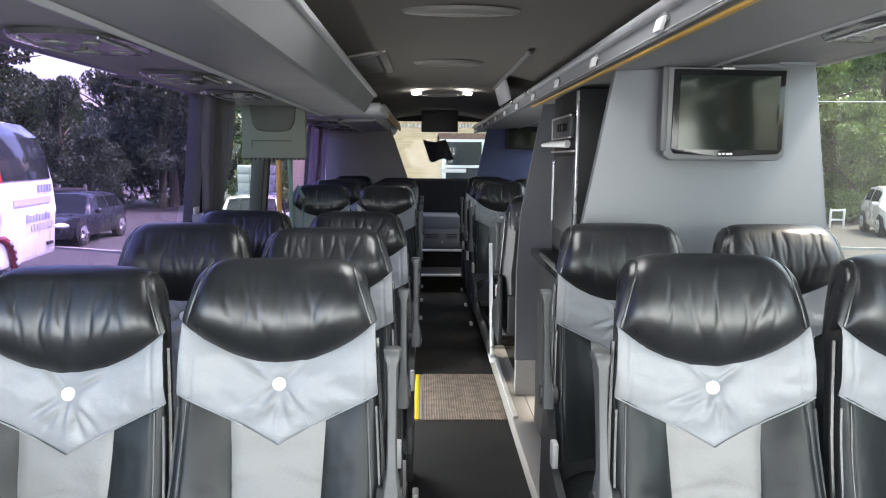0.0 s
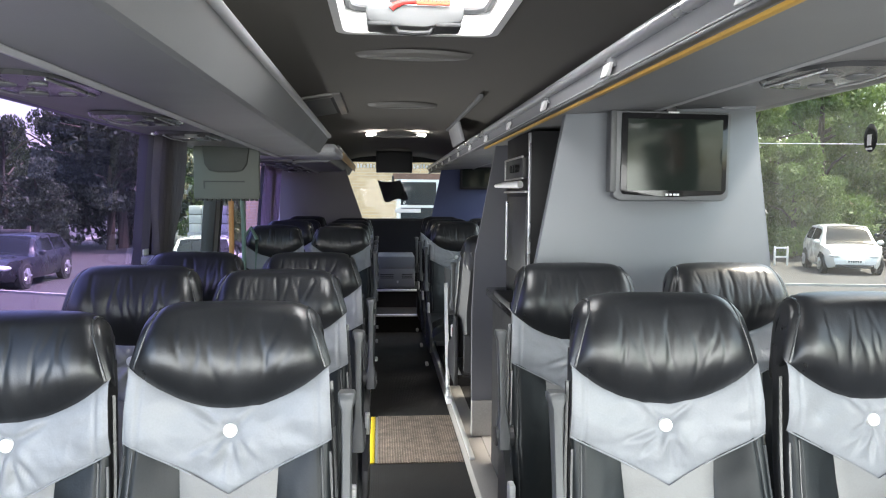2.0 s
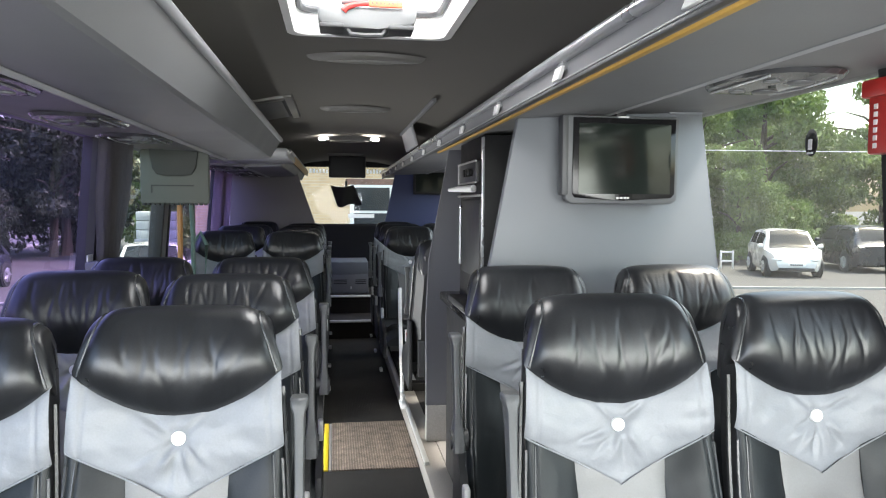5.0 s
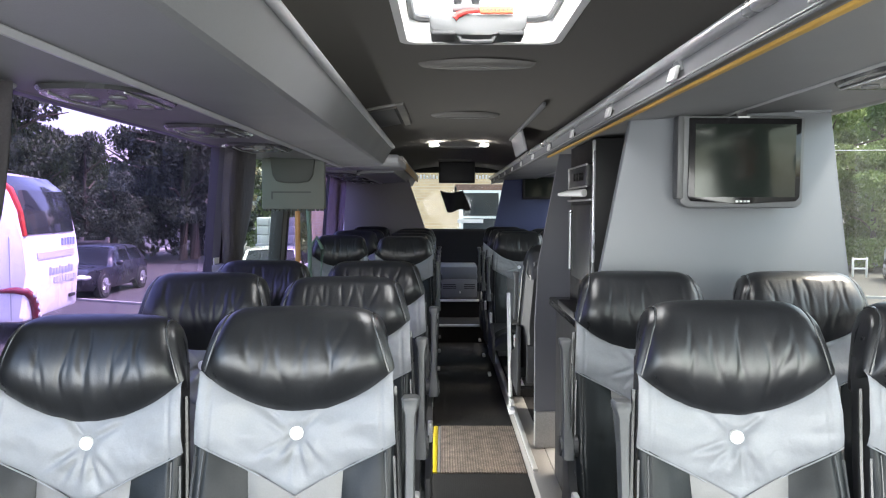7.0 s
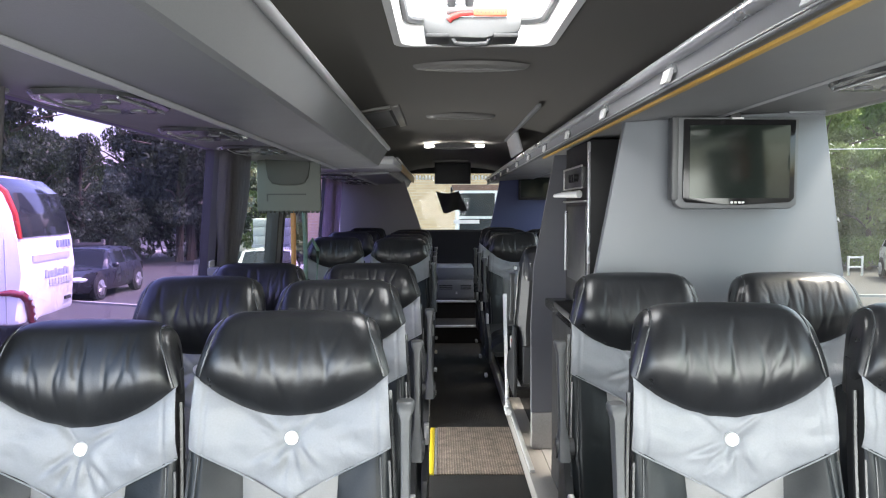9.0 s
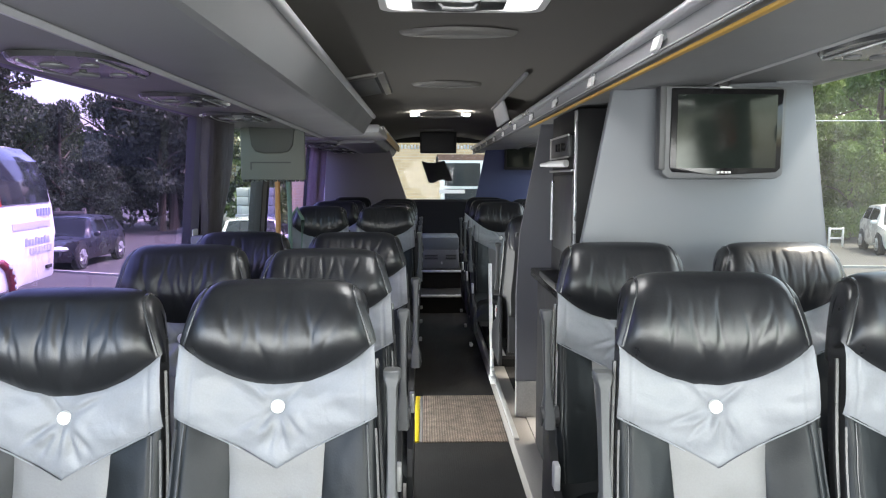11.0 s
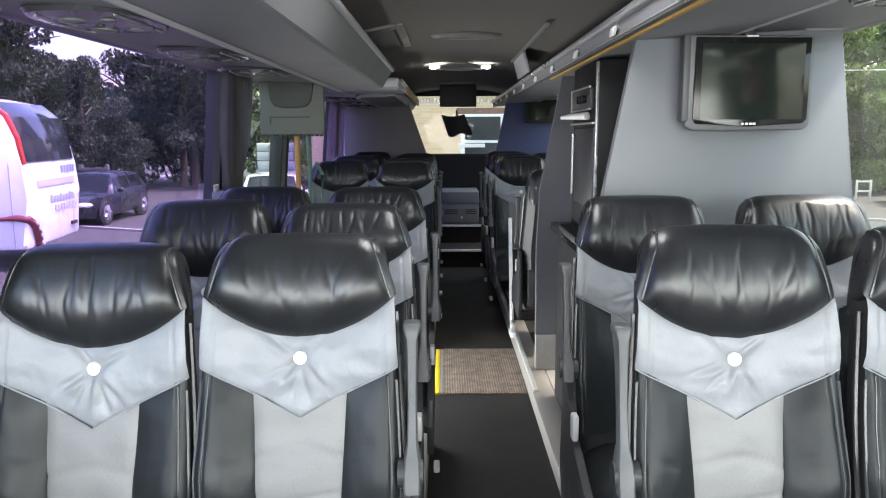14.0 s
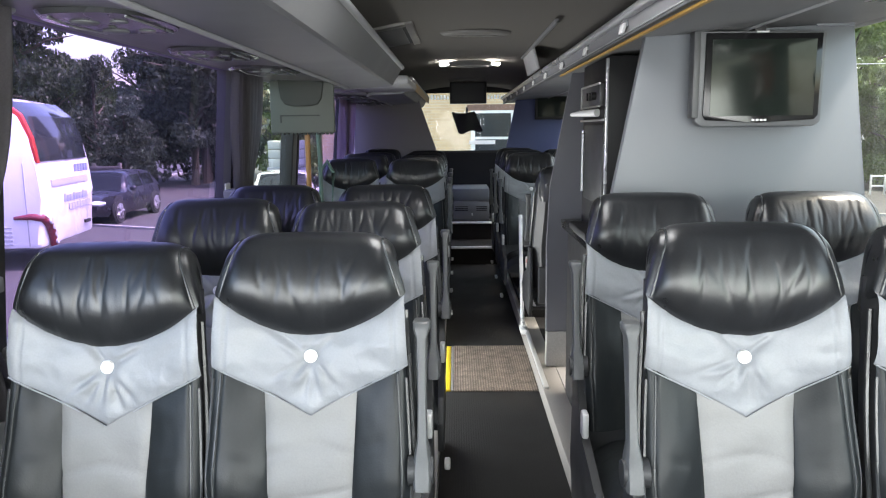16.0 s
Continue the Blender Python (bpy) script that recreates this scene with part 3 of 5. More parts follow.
def coach_seat(at, aisle, seed, label, crown):
    """aisle: +1 where the gangway lies to +x, -1 where it lies to -x, 0 for a window seat."""
    seat = thing("coach_seat", at, label, "seat", "coach seats")
    part("headrest", cap_mesh(seed, crown), BLACK_LEATHER, seat, "black leather headrest", angle=48)
    part("chest_panel", chest_mesh(seed), GREY_LEATHER, seat, "pale grey quilted leather", angle=80)
    part("centre_panel", column_mesh(seed), COLUMN_LEATHER, seat, "mid grey leather")
    for s in (-1, 1):
        part("side_panel", flank_mesh(s, seed), SLATE_LEATHER, seat, "slate leather")
    part("back_shell", shell_mesh(), SEAT_SHELL, seat, "dark plastic shell")
    part("cushion", cushion_mesh(), SLATE_LEATHER, seat)
    for s in (-1, 1):
        zs = [Z_BASE + i * (1.24 - Z_BASE) / 24 for i in range(25)]
        part("piping", tubed([(s * (half_width(z) - 0.001), lean_y(z) - 0.022, z) for z in zs if z < 0.985], 0.0045, 6), PIPING, seat)
        line = []
        for z in [Z_BASE + i * (0.965 - Z_BASE) / 30 for i in range(31)]:
            inner, x = 0.104 - 0.016 * (0.914 - z) / 0.35, half_width(z) - 0.019
            line.append((s * x, flank_y(x, z, (x - inner) / (half_width(z) - inner), (z - Z_BASE) / (0.985 - Z_BASE), seed, s) - 0.0005, z))
        part("seam", tubed(line, 0.0022, 6), PIPING, seat)
        part("edge_welt", tubed([(s * (half_width(z) + 0.006), lean_y(z) + 0.004, z) for z in zs if z < 1.10], 0.006, 6), PIPING, seat)
        part("cap_piping", tubed([cap_point(seed, crown, s, b / 40) for b in range(1, 35)], 0.0034, 6), PIPING, seat)
        part("chest_seam", tubed([(s * (half_width(vee_edge(u)) + 0.004) * u, lean_y(vee_edge(u)) + wing(0.21 * u) + edge_round(u) - 0.006, vee_edge(u) + 0.001) for u in [i / 20 for i in range(21)]], 0.0018, 6), GREY_LEATHER, seat)
    bm = bmesh.new()
    disc(bm, (0, lean_y(Z_BTN) - 0.010, Z_BTN), 0.0155, (0, -1, 0.15), 0.012, dome=0.002)
    part("button", bm, BUTTON_WHITE, seat, "white disc")
    part("seat_frame", box(boxed(-0.2, 0.2, -0.42, 0.02, 0.35, 0.40, 0.01), -0.19, 0.19, 0.0, 0.06, 0.38, 0.62, 0.01), SEAT_SHELL, seat)
    for y in (-0.36, -0.03):
        part("leg", box(boxed(-0.02, 0.02, y - 0.03, y + 0.03, 0.08, 0.36, 0.006), -0.04, 0.04, y - 0.05, y + 0.05, 0.08, 0.095, 0.004), SEAT_METAL, seat, "pale metal leg")
    if aisle:
        arm = part("armrest", armrest_mesh(aisle), ARM_PLASTIC, seat, "raised grey plastic armrest")
        bm = bmesh.new()
        disc(bm, (aisle * 0.276, lean_y(0.76) - 0.03, 0.765), 0.032, (aisle, 0, 0), 0.055)
        part("hinge", bm, SEAT_SHELL, arm)
        x = aisle * 0.235
        sk = part("side_skirt", prismed([(-0.44, 0.30), (-0.46, 0.42), (-0.40, 0.50), (-0.16, 0.56), (-0.06, 0.74), (0.02, 0.74), (0.05, 0.40), (0.0, 0.28)], "x", x - 0.012, x + 0.012, 0.006), SEAT_SHELL, seat, "dark plastic skirt")
        part("foot", boxed(aisle * 0.256 - 0.012, aisle * 0.256 + 0.012, -0.32, -0.25, 0.17, 0.195, 0.006), SEAT_METAL, seat, "pale metal foot bar")
        bk = part("buckle", boxed(aisle * 0.24 - 0.010, aisle * 0.24 + 0.010, -0.20, -0.155, 0.57, 0.65, 0.006), SEAT_METAL, seat, "pale belt buckle")
        part("release_button", boxed(aisle * 0.24 - 0.007, aisle * 0.24 + 0.007, -0.168, -0.150, 0.61, 0.635, 0.002), RED, bk, "red button")
    belt = [(-aisle * 0.19 if aisle else 0.19, lean_y(z) - 0.012, z) for z in (0.57, 0.6)]
    part("belt", tubed([(belt[0][0], -0.25, 0.535), (belt[0][0] * 0.9, -0.18, 0.55), (belt[0][0], -0.10, 0.56)], 0.014, 6), RUBBER, seat, "black lap belt")
    return seat


# ---- the coach body ----
Y0, Y1, Z_WIN, Z_HEAD = -2.0, 9.8, 0.95, 1.80


def wall_x(z):
    return 1.30 - 0.085 * (z - 1.2)


def wall_band(bm, s, y0, y1, z0, z1, thick=0.07):
    prism(bm, [(s * wall_x(z0), z0), (s * wall_x(z1), z1), (s * (wall_x(z1) + thick), z1), (s * (wall_x(z0) + thick), z0)], "y", y0, y1)


def glazed(ob, inward):
    """Turns a pane so that its face looks into the coach, and lets daylight past it."""
    if ob.data.polygons[0].normal.dot(Vector(inward)) < 0:
        ob.data.flip_normals()
    ob.visible_shadow = False
    return ob


# openings along y: (start, end, glass)
LEFT_OPEN = [(-1.85, 1.62, GLASS_BLUE), (1.80, 3.73, GLASS_TINT), (3.86, 5.12, GLASS_CLEAR), (5.30, 7.35, GLASS_TINT), (7.50, 9.5, GLASS_TINT)]
RIGHT_OPEN = [(-1.85, 1.56, GLASS_CLEAR), (1.74, 3.30, GLASS_CLEAR), (3.45, 5.4, GLASS_CLEAR), (5.55, 7.5, GLASS_CLEAR), (7.65, 9.5, GLASS_CLEAR)]
count = 0
HEADS = {-1: Z_HEAD, 1: 1.85}
for s, opens, name in ((-1, LEFT_OPEN, "wall_left"), (1, RIGHT_OPEN, "wall_right")):
    bm, head = bmesh.new(), HEADS[s]
    if s < 0:
        wall_band(bm, s, Y0, 3.74, -0.35, Z_WIN)
        wall_band(bm, s, 5.16, Y1, -0.35, Z_WIN)
    else:
        wall_band(bm, s, Y0, Y1, -0.35, Z_WIN)
    wall_band(bm, s, Y0, Y1, head, 2.12)
    ends = [Y0] + [e for o in opens for e in o[:2]] + [Y1]
    for a, b in zip(ends[::2], ends[1::2]):
        wall_band(bm, s, a, b, Z_WIN, head)
    solid(name, bm, WALL_TRIM, "dark grey trimmed side wall of a coach", "wall", kind="structure", smooth=False)
    for a, b, glass in opens:
        count += 1
        z0 = Z_WIN if glass is not GLASS_CLEAR or s > 0 else -0.30
        win = thing("window_%d" % count, (0, 0, 0), "violet-tinted fixed coach side window" if glass is GLASS_TINT else "clear fixed coach side window", "window", kind="structure")
        t = 0.03
        bm = bmesh.new()
        sheet(bm, 1, 1, lambda u, v: (s * (wall_x(z0 + (head - z0) * v) + t), a + (b - a) * u, z0 + (head - z0) * v))
        glazed(part("pane", bm, glass, win, smooth=False), (-s, 0, 0))
        bm = bmesh.new()
        for ya, yb in ((a - 0.012, a + 0.022), (b - 0.022, b + 0.012)):
            prism(bm, [(s * (wall_x(z0) - 0.008), z0), (s * (wall_x(head) - 0.008), head), (s * (wall_x(head) + 0.073), head), (s * (wall_x(z0) + 0.073), z0)], "y", ya, yb)
        part("gasket", bm, RUBBER, win, smooth=False)
        part("sill", boxed(s * wall_x(Z_WIN) - 0.05, s * wall_x(Z_WIN) + 0.05, a, b, Z_WIN - 0.02, Z_WIN + 0.012, 0.008), RACK, win)

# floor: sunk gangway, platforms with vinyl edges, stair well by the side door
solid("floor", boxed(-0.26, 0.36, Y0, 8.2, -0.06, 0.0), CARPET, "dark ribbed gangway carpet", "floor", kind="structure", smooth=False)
bm = bmesh.new()
box(bm, -1.34, -0.262, Y0, 3.42, -0.06, 0.078)
box(bm, -1.34, -0.262, 5.02, 8.2, -0.06, 0.148)
box(bm, 0.362, 1.34, Y0, 5.5, -0.06, 0.078)
box(bm, 0.362, 1.34, 5.5, 8.2, -0.06, 0.138)
solid("platform", bm, CARPET, "raised dark carpeted seat platforms", "floor", kind="structure", smooth=False)
bm = bmesh.new()
box(bm, 0.318, 0.44, Y0, 8.2, -0.02, 0.082, 0.008)
box(bm, 0.44, 0.56, 2.4, 4.6, 0.02, 0.085, 0.004)
solid("trim", bm, VINYL, "grey vinyl edging of the seat platform", "trim", kind="structure")
bm = bmesh.new()
box(bm, -0.275, -0.238, Y0, 3.42, -0.02, 0.082, 0.006)
box(bm, -0.275, -0.238, 5.02, 8.2, -0.02, 0.152, 0.006)
solid("trim", bm, VINYL, "grey vinyl edging of the seat platform", "trim", kind="structure")
well = thing("stair_well", (0, 0, 0), "dark stepped well down to the side door", "stairs", kind="structure")
for i, x in enumerate((-0.60, -0.93, -1.32)):
    z = -0.24 * (i + 1)
    part("step", boxed(x, x + 0.36, 3.44, 5.0, z - 0.05, z, 0.006), CARPET, well)
part("side_wall", boxed(-1.34, -0.27, 3.42, 3.44, -0.8, 0.078), VINYL, well)
part("side_wall", boxed(-1.34, -0.27, 5.0, 5.02, -0.8, 0.078), VINYL, well)
part("riser", boxed(-0.27, -0.262, 3.44, 5.0, -0.3, -0.061), VINYL, well)
nose = thing("yellow_step_edge", (0, 0, 0), "yellow safety edging at the top of the door well", "step edge")
part("yellow_strip", boxed(-0.226, -0.196, 4.10, 4.98, -0.004, 0.010, 0.003), YELLOW, nose, "bright yellow strip")
part("pale_strip", boxed(-0.194, -0.178, 4.10, 4.98, -0.004, 0.008, 0.002), VINYL, nose)
# spans the sunlit patch of gangway, its brightness painted as mat colour
solid("door_mat_lit", boxed(-0.176, 0.316, 4.10, 5.0, 0.0, 0.007, 0.002), MAT_SUNLIT, "brown ribbed mat by the side door, sunlight painted into its pale colour", "mat", smooth=False)
solid("trim", boxed(0.322, 0.350, 3.9, 8.1, 0.083, 0.10, 0.004), SEAT_METAL, "pale metal seat track on the platform", "trim", kind="structure")
solid("trim", boxed(-0.272, -0.25, 5.1, 8.1, 0.153, 0.17, 0.004), SEAT_METAL, "pale metal seat track on the platform", "trim", kind="structure")

# rear steps and rear wall
steps = thing("rear_steps", (0, 0, 0), "dark carpeted steps with pale nosings", "stairs", kind="structure")
for y0, y1, z in ((8.2, 8.8, 0.195), (8.8, 9.78, 0.40)):
    tr = part("tread", boxed(-1.3, 1.3, y0, y1, z - 0.20, z), CARPET, steps, smooth=False)
    part("nosing", boxed(-0.30, 0.33, y0 - 0.022, y0 + 0.03, z - 0.014, z + 0.008, 0.004), WHITE_TRIM, tr, "pale nosing")
bm = bmesh.new()
box(bm, -1.36, 1.36, 9.74, 9.80, -0.35, 1.22)
box(bm, -1.36, 1.36, 9.74, 9.80, 1.97, 2.2)
box(bm, -1.36, -0.75, 9.74, 9.80, 1.22, 1.97)
box(bm, 0.78, 1.36, 9.74, 9.80, 1.22, 1.97)
solid("wall_rear", bm, UNIT_DARK, "dark rear wall below the rear window", "wall", kind="structure", smooth=False)
rw = thing("window_rear", (0, 0, 0), "clear rear window of the coach", "window", kind="structure")
bm = bmesh.new()
sheet(bm, 1, 1, lambda u, v: (-0.75 + 1.53 * u, 9.77, 1.22 + 0.75 * v))
glazed(part("pane", bm, GLASS_CLEAR, rw, smooth=False), (0, -1, 0))
bm = bmesh.new()
box(bm, -0.77, -0.74, 9.725, 9.74, 1.2, 1.99), box(bm, 0.77, 0.80, 9.725, 9.74, 1.2, 1.99), box(bm, -0.74, 0.77, 9.725, 9.74, 1.2, 1.232)
part("gasket", bm, RUBBER, rw, smooth=False)
for i in range(9):
    for x0 in (-0.56, 0.26):
        x = x0 + i * 0.042
        part("letter_bar", boxed(x, x + 0.026, 9.752, 9.757, 1.89, 1.945 - 0.015 * (i % 3 == 1)), STICKER, rw)
part("notice", boxed(0.02, 0.36, 9.752, 9.757, 1.31, 1.36), STICKER, rw, "pale notice strip")

# front end behind the camera: dash and windscreen
bm = bmesh.new()
box(bm, -1.36, 1.36, -2.06, -2.0, -0.35, 0.85)
box(bm, -1.36, 1.36, -2.06, -2.0, 2.06, 2.2)
box(bm, -1.36, -1.18, -2.06, -2.0, 0.85, 2.06)
box(bm, 1.18, 1.36, -2.06, -2.0, 0.85, 2.06)
solid("wall_front", bm, WALL_TRIM, "dark front wall below the windscreen", "wall", kind="structure", smooth=False)
bm = bmesh.new()
sheet(bm, 1, 1, lambda u, v: (-1.18 + 2.36 * u, -2.03, 0.85 + 1.21 * v))
glazed(solid("windscreen", bm, GLASS_CLEAR, "clear windscreen", "window", kind="structure", smooth=False), (0, 1, 0))

# ---- ceiling with the roof hatch opening ----
HX0, HX1, HY0, HY1 = -0.285, 0.206, 1.60, 2.485


def roof_z(x):
    return 2.055 - 0.06 * (abs(x) / 0.6) ** 2.5 if abs(x) < 0.8 else 2.055 - 0.06 * (0.8 / 0.6) ** 2.5 - 0.12 * (abs(x) - 0.8)


bm = bmesh.new()
xs = [-1.3, -1.05, -0.8, -0.6, -0.45, HX0, -0.2, -0.05, 0.1, HX1, 0.4, 0.6, 0.8, 1.05, 1.3]
ys = [Y0, 0, HY0, HY1, 3.4, 4.2, 5.0, 6.0, 7.0, 8.0, 9.0, Y1]
for i in range(len(xs) - 1):
    for j in range(len(ys) - 1):
        if HX0 <= xs[i] < HX1 and ys[j] == HY0:
            continue
        bm.faces.new([bm.verts.new((xs[a], ys[b], roof_z(xs[a]))) for a, b in ((i, j), (i + 1, j), (i + 1, j + 1), (i, j + 1))])
bmesh.ops.remove_doubles(bm, verts=bm.verts, dist=1e-4)
bmesh.ops.solidify(bm, geom=bm.faces[:], thickness=-0.05)
solid("ceiling", bm, HEADLINER, "grey fabric headliner, gently arched", "ceiling", kind="structure", smooth=True)
hatch = thing("roof_hatch", (0, 0, 0), "frosted roof escape hatch with a pale moulded frame", "roof hatch")


def ring(x0, x1, y0, y1, z, r, n=6):
    pts = []
    for cx, cy, a0 in ((x1 - r, y1 - r, 0), (x0 + r, y1 - r, 90), (x0 + r, y0 + r, 180), (x1 - r, y0 + r, 270)):
        for k in range(n + 1):
            t = radians(a0 + 90 * k / n)
            pts.append(Vector((cx + r * math.cos(t), cy + r * math.sin(t), z)))
    return pts


def loft(bm, rings):
    vr = [[bm.verts.new(p) for p in r] for r in rings]
    n = len(vr[0])
    for a, b in zip(vr, vr[1:]):
        for k in range(n):
            bm.faces.new((a[k], a[(k + 1) % n], b[(k + 1) % n], b[k]))
    return vr


bm = bmesh.new()
loft(bm, [ring(HX0 - 0.022, HX1 + 0.022, HY0 - 0.022, HY1 + 0.022, 2.056, 0.05), ring(HX0 - 0.02, HX1 + 0.02, HY0 - 0.02, HY1 + 0.02, 2.042, 0.05), ring(HX0 + 0.004, HX1 - 0.004, HY0 + 0.004, HY1 - 0.004, 2.042, 0.05), ring(HX0 + 0.008, HX1 - 0.008, HY0 + 0.008, HY1 - 0.008, 2.06, 0.05), ring(HX0 + 0.012, HX1 - 0.012, HY0 + 0.012, HY1 - 0.012, 2.12, 0.05)])
part("frame", bm, WHITE_TRIM, hatch, "off-white moulded frame", angle=50)
bm = bmesh.new()
vr = loft(bm, [ring(HX0 + 0.004, HX1 - 0.004, HY0 + 0.004, HY1 - 0.004, 2.135, 0.06), ring(HX0 + 0.02, HX1 - 0.02, HY0 + 0.02, HY1 - 0.02, 2.15, 0.06)])
bm.faces.new(vr[-1])
part("lid", bm, HATCH_LENS, hatch, "frosted white lid")
part("seal", tubed(ring(HX0 + 0.02, HX1 - 0.02, HY0 + 0.02, HY1 - 0.02, 2.118, 0.06), 0.012, 6, closed=True), ARM_PLASTIC, hatch)
lock = part("release_box", prismed([(-0.205, 2.062), (-0.195, 2.046), (-0.14, 2.034), (-0.02, 2.034), (0.08, 2.044), (0.098, 2.062), (0.098, 2.10), (-0.205, 2.10)], "y", 2.33, 2.46, 0.008), ARM_PLASTIC, hatch, "grey release housing")
part("handle", tubed([(-0.115, 2.345, 2.034), (-0.105, 2.335, 2.016), (-0.06, 2.33, 2.012), (-0.01, 2.335, 2.016), (0.0, 2.345, 2.034)], 0.008, 8), SEAT_SHELL, lock, "dark grip")
for x0, x1 in ((-0.20, -0.125), (0.01, 0.09)):
    part("latch", boxed(x0, x1, 2.32, 2.42, 2.032, 2.046, 0.005), SEAT_SHELL, lock)
bm = box(bmesh.new(), -0.05, 0.055, 2.322, 2.336, 2.075, 2.098, 0.003)
ham = thing("emergency_hammer", (0, -0.006, 0.022), "red emergency hammer clipped beside the hatch handle", "hammer")
part("handle", bm, RED_BRIGHT, ham, "toothed orange-red grip")
bm = bmesh.new()
tube(bm, [(-0.05, 2.33, 2.085), (-0.09, 2.33, 2.082), (-0.118, 2.33, 2.072), (-0.128, 2.33, 2.062)], [0.008, 0.008, 0.01, 0.011], 8)
part("neck", bm, RED, ham, "dark red curved neck")
for i in range(8):
    x = -0.042 + i * 0.0125
    part("tooth", prismed([(x, 2.088), (x + 0.006, 2.088), (x + 0.003, 2.081)], "y", 2.3205, 2.3222), RED, ham)
part("metal_head", tubed([(-0.135, 2.345, 2.100), (-0.05, 2.345, 2.104)], 0.017, 10), RACK, ham, "pale metal head")
for x in (-0.118, -0.062):
    part("knob", tubed([(x, 2.335, 2.104), (x, 2.335, 2.128)], [0.012, 0.016], 10), SEAT_SHELL, ham)

# oval ceiling fittings
for y, w, d, lit in ((2.84, 0.225, 0.075, 0), (4.36, 0.205, 0.10, 0), (6.15, 0.215, 0.24, 1), (8.3, 0.2, 0.06, 0)):
    vent = thing("ceiling_vent", (-0.035, y, 2.05), "slim oval grey air outlet on the headliner", "air vent", "oval ceiling outlets")

    def oval(k, z, e=1.0, ww=w, dd=d):
        return [Vector((ww * e * math.copysign(abs(math.cos(t)) ** 1.0, math.cos(t)), dd * k * math.copysign(abs(math.sin(t)) ** 1.8, math.sin(t)), z)) for t in [i * math.tau / 32 for i in range(32)]]

    bm = bmesh.new()
    vr = loft(bm, [oval(1, 0.0), oval(0.93, -0.012, 0.97), oval(0.72, -0.020, 0.9), oval(0.45, -0.021, 0.82), oval(0.40, -0.012, 0.80)])
    bm.faces.new(vr[-1])
    part("bezel", bm, VENT_GREY, vent, "smooth grey bezel", angle=35)
    part("slot", boxed(-w * 0.7, w * 0.7, -d * 0.16, d * 0.16, -0.0135, -0.0115, 0.0008), SEAT_SHELL, vent, "dark outlet slot")
    part("louvre", boxed(-w * 0.68, w * 0.68, -0.003, 0.003, -0.020, -0.012, 0.001), VENT_GREY, vent)
    if lit:
        vent.matrix_basis = pose(-0.035, y, 2.034) @ Matrix.Diagonal((1, 1, 1.3, 1))
        for x in (-0.215, 0.165):
            part("lamp_panel", boxed(x - 0.03, x + 0.075, -0.075, 0.05, -0.016, -0.004, 0.003), LAMP_ON, vent, "lit white lamp lens")

flap = thing("ceiling_flap", (0, 0, 0), "square grey access flap with a dark gap along one side", "access flap")
part("panel", prismed([(-0.565, 1.994), (-0.425, 2.020), (-0.425, 2.030), (-0.565, 2.006)], "y", 3.90, 4.62, 0.003), RACK, flap)
part("dark_gap", prismed([(-0.425, 2.022), (-0.405, 2.025), (-0.405, 2.035), (-0.425, 2.032)], "y", 3.90, 4.62), RUBBER, flap)
part("edge", prismed([(-0.405, 2.017), (-0.365, 2.024), (-0.365, 2.042), (-0.405, 2.036)], "y", 3.80, 4.68, 0.004), VENT_GREY, flap)
part("edge", prismed([(-0.585, 1.986), (-0.406, 2.017), (-0.406, 2.036), (-0.585, 2.003)], "y", 3.80, 3.885, 0.004), VENT_GREY, flap)
flap2 = thing("ceiling_flap", (0, 0, 0), "hanging grey flap beside the parcel rail", "access flap")
part("panel", prismed([(0.335, 2.03), (0.355, 2.035), (0.395, 1.885), (0.375, 1.88)], "y", 4.9, 5.55, 0.006), RACK_LIGHT, flap2)
part("hinge_strip", boxed(0.33, 0.35, 3.7, 5.6, 2.005, 2.024, 0.004), RACK, flap2)

# ---- parcel racks ----
def left_rack(y0, y1, name, label, buff=False):
    r = thing(name, (0, 0, 0), label, "parcel rack", "parcel racks")
    under = [(-0.50, 1.905), (-0.506, 1.893), (-0.566, 1.792), (-0.582, 1.786), (-0.855, 1.774), (-0.862, 1.784), (-0.64, 1.85), (-0.53, 1.915)]
    part("moulding", prismed(under, "y", y0, y1), RACK, r, angle=6)
    part("lip", tubed([(-0.500, y0, 1.905), (-0.500, y1, 1.905)], 0.014, 10), RACK_LIGHT, r, "pale rounded lip")
    if buff:
        part("buff_band", prismed([(-0.508, 1.838), (-0.496, 1.834), (-0.488, 1.900), (-0.50, 1.904)], "y", 6.55, 9.6), BUFF, r, "buff edging board")
    part("strip", prismed([(-0.862, 1.768), (-0.845, 1.764), (-0.832, 1.772), (-0.85, 1.785)], "y", y0, y1), RACK_LIGHT, r, "pale strip")
    part("end_plate", prismed([(-0.50, 1.91), (-0.508, 1.890), (-0.570, 1.790), (-0.86, 1.768), (-1.2, 1.80), (-1.2, 1.97), (-0.7, 1.97)], "y", y1, y1 + 0.012), RACK, r)
    part("service_channel", prismed([(-0.86, 1.782), (-1.255, 1.800), (-1.255, 1.815), (-0.86, 1.80)], "y", y0, y1), RACK, r)
    return r


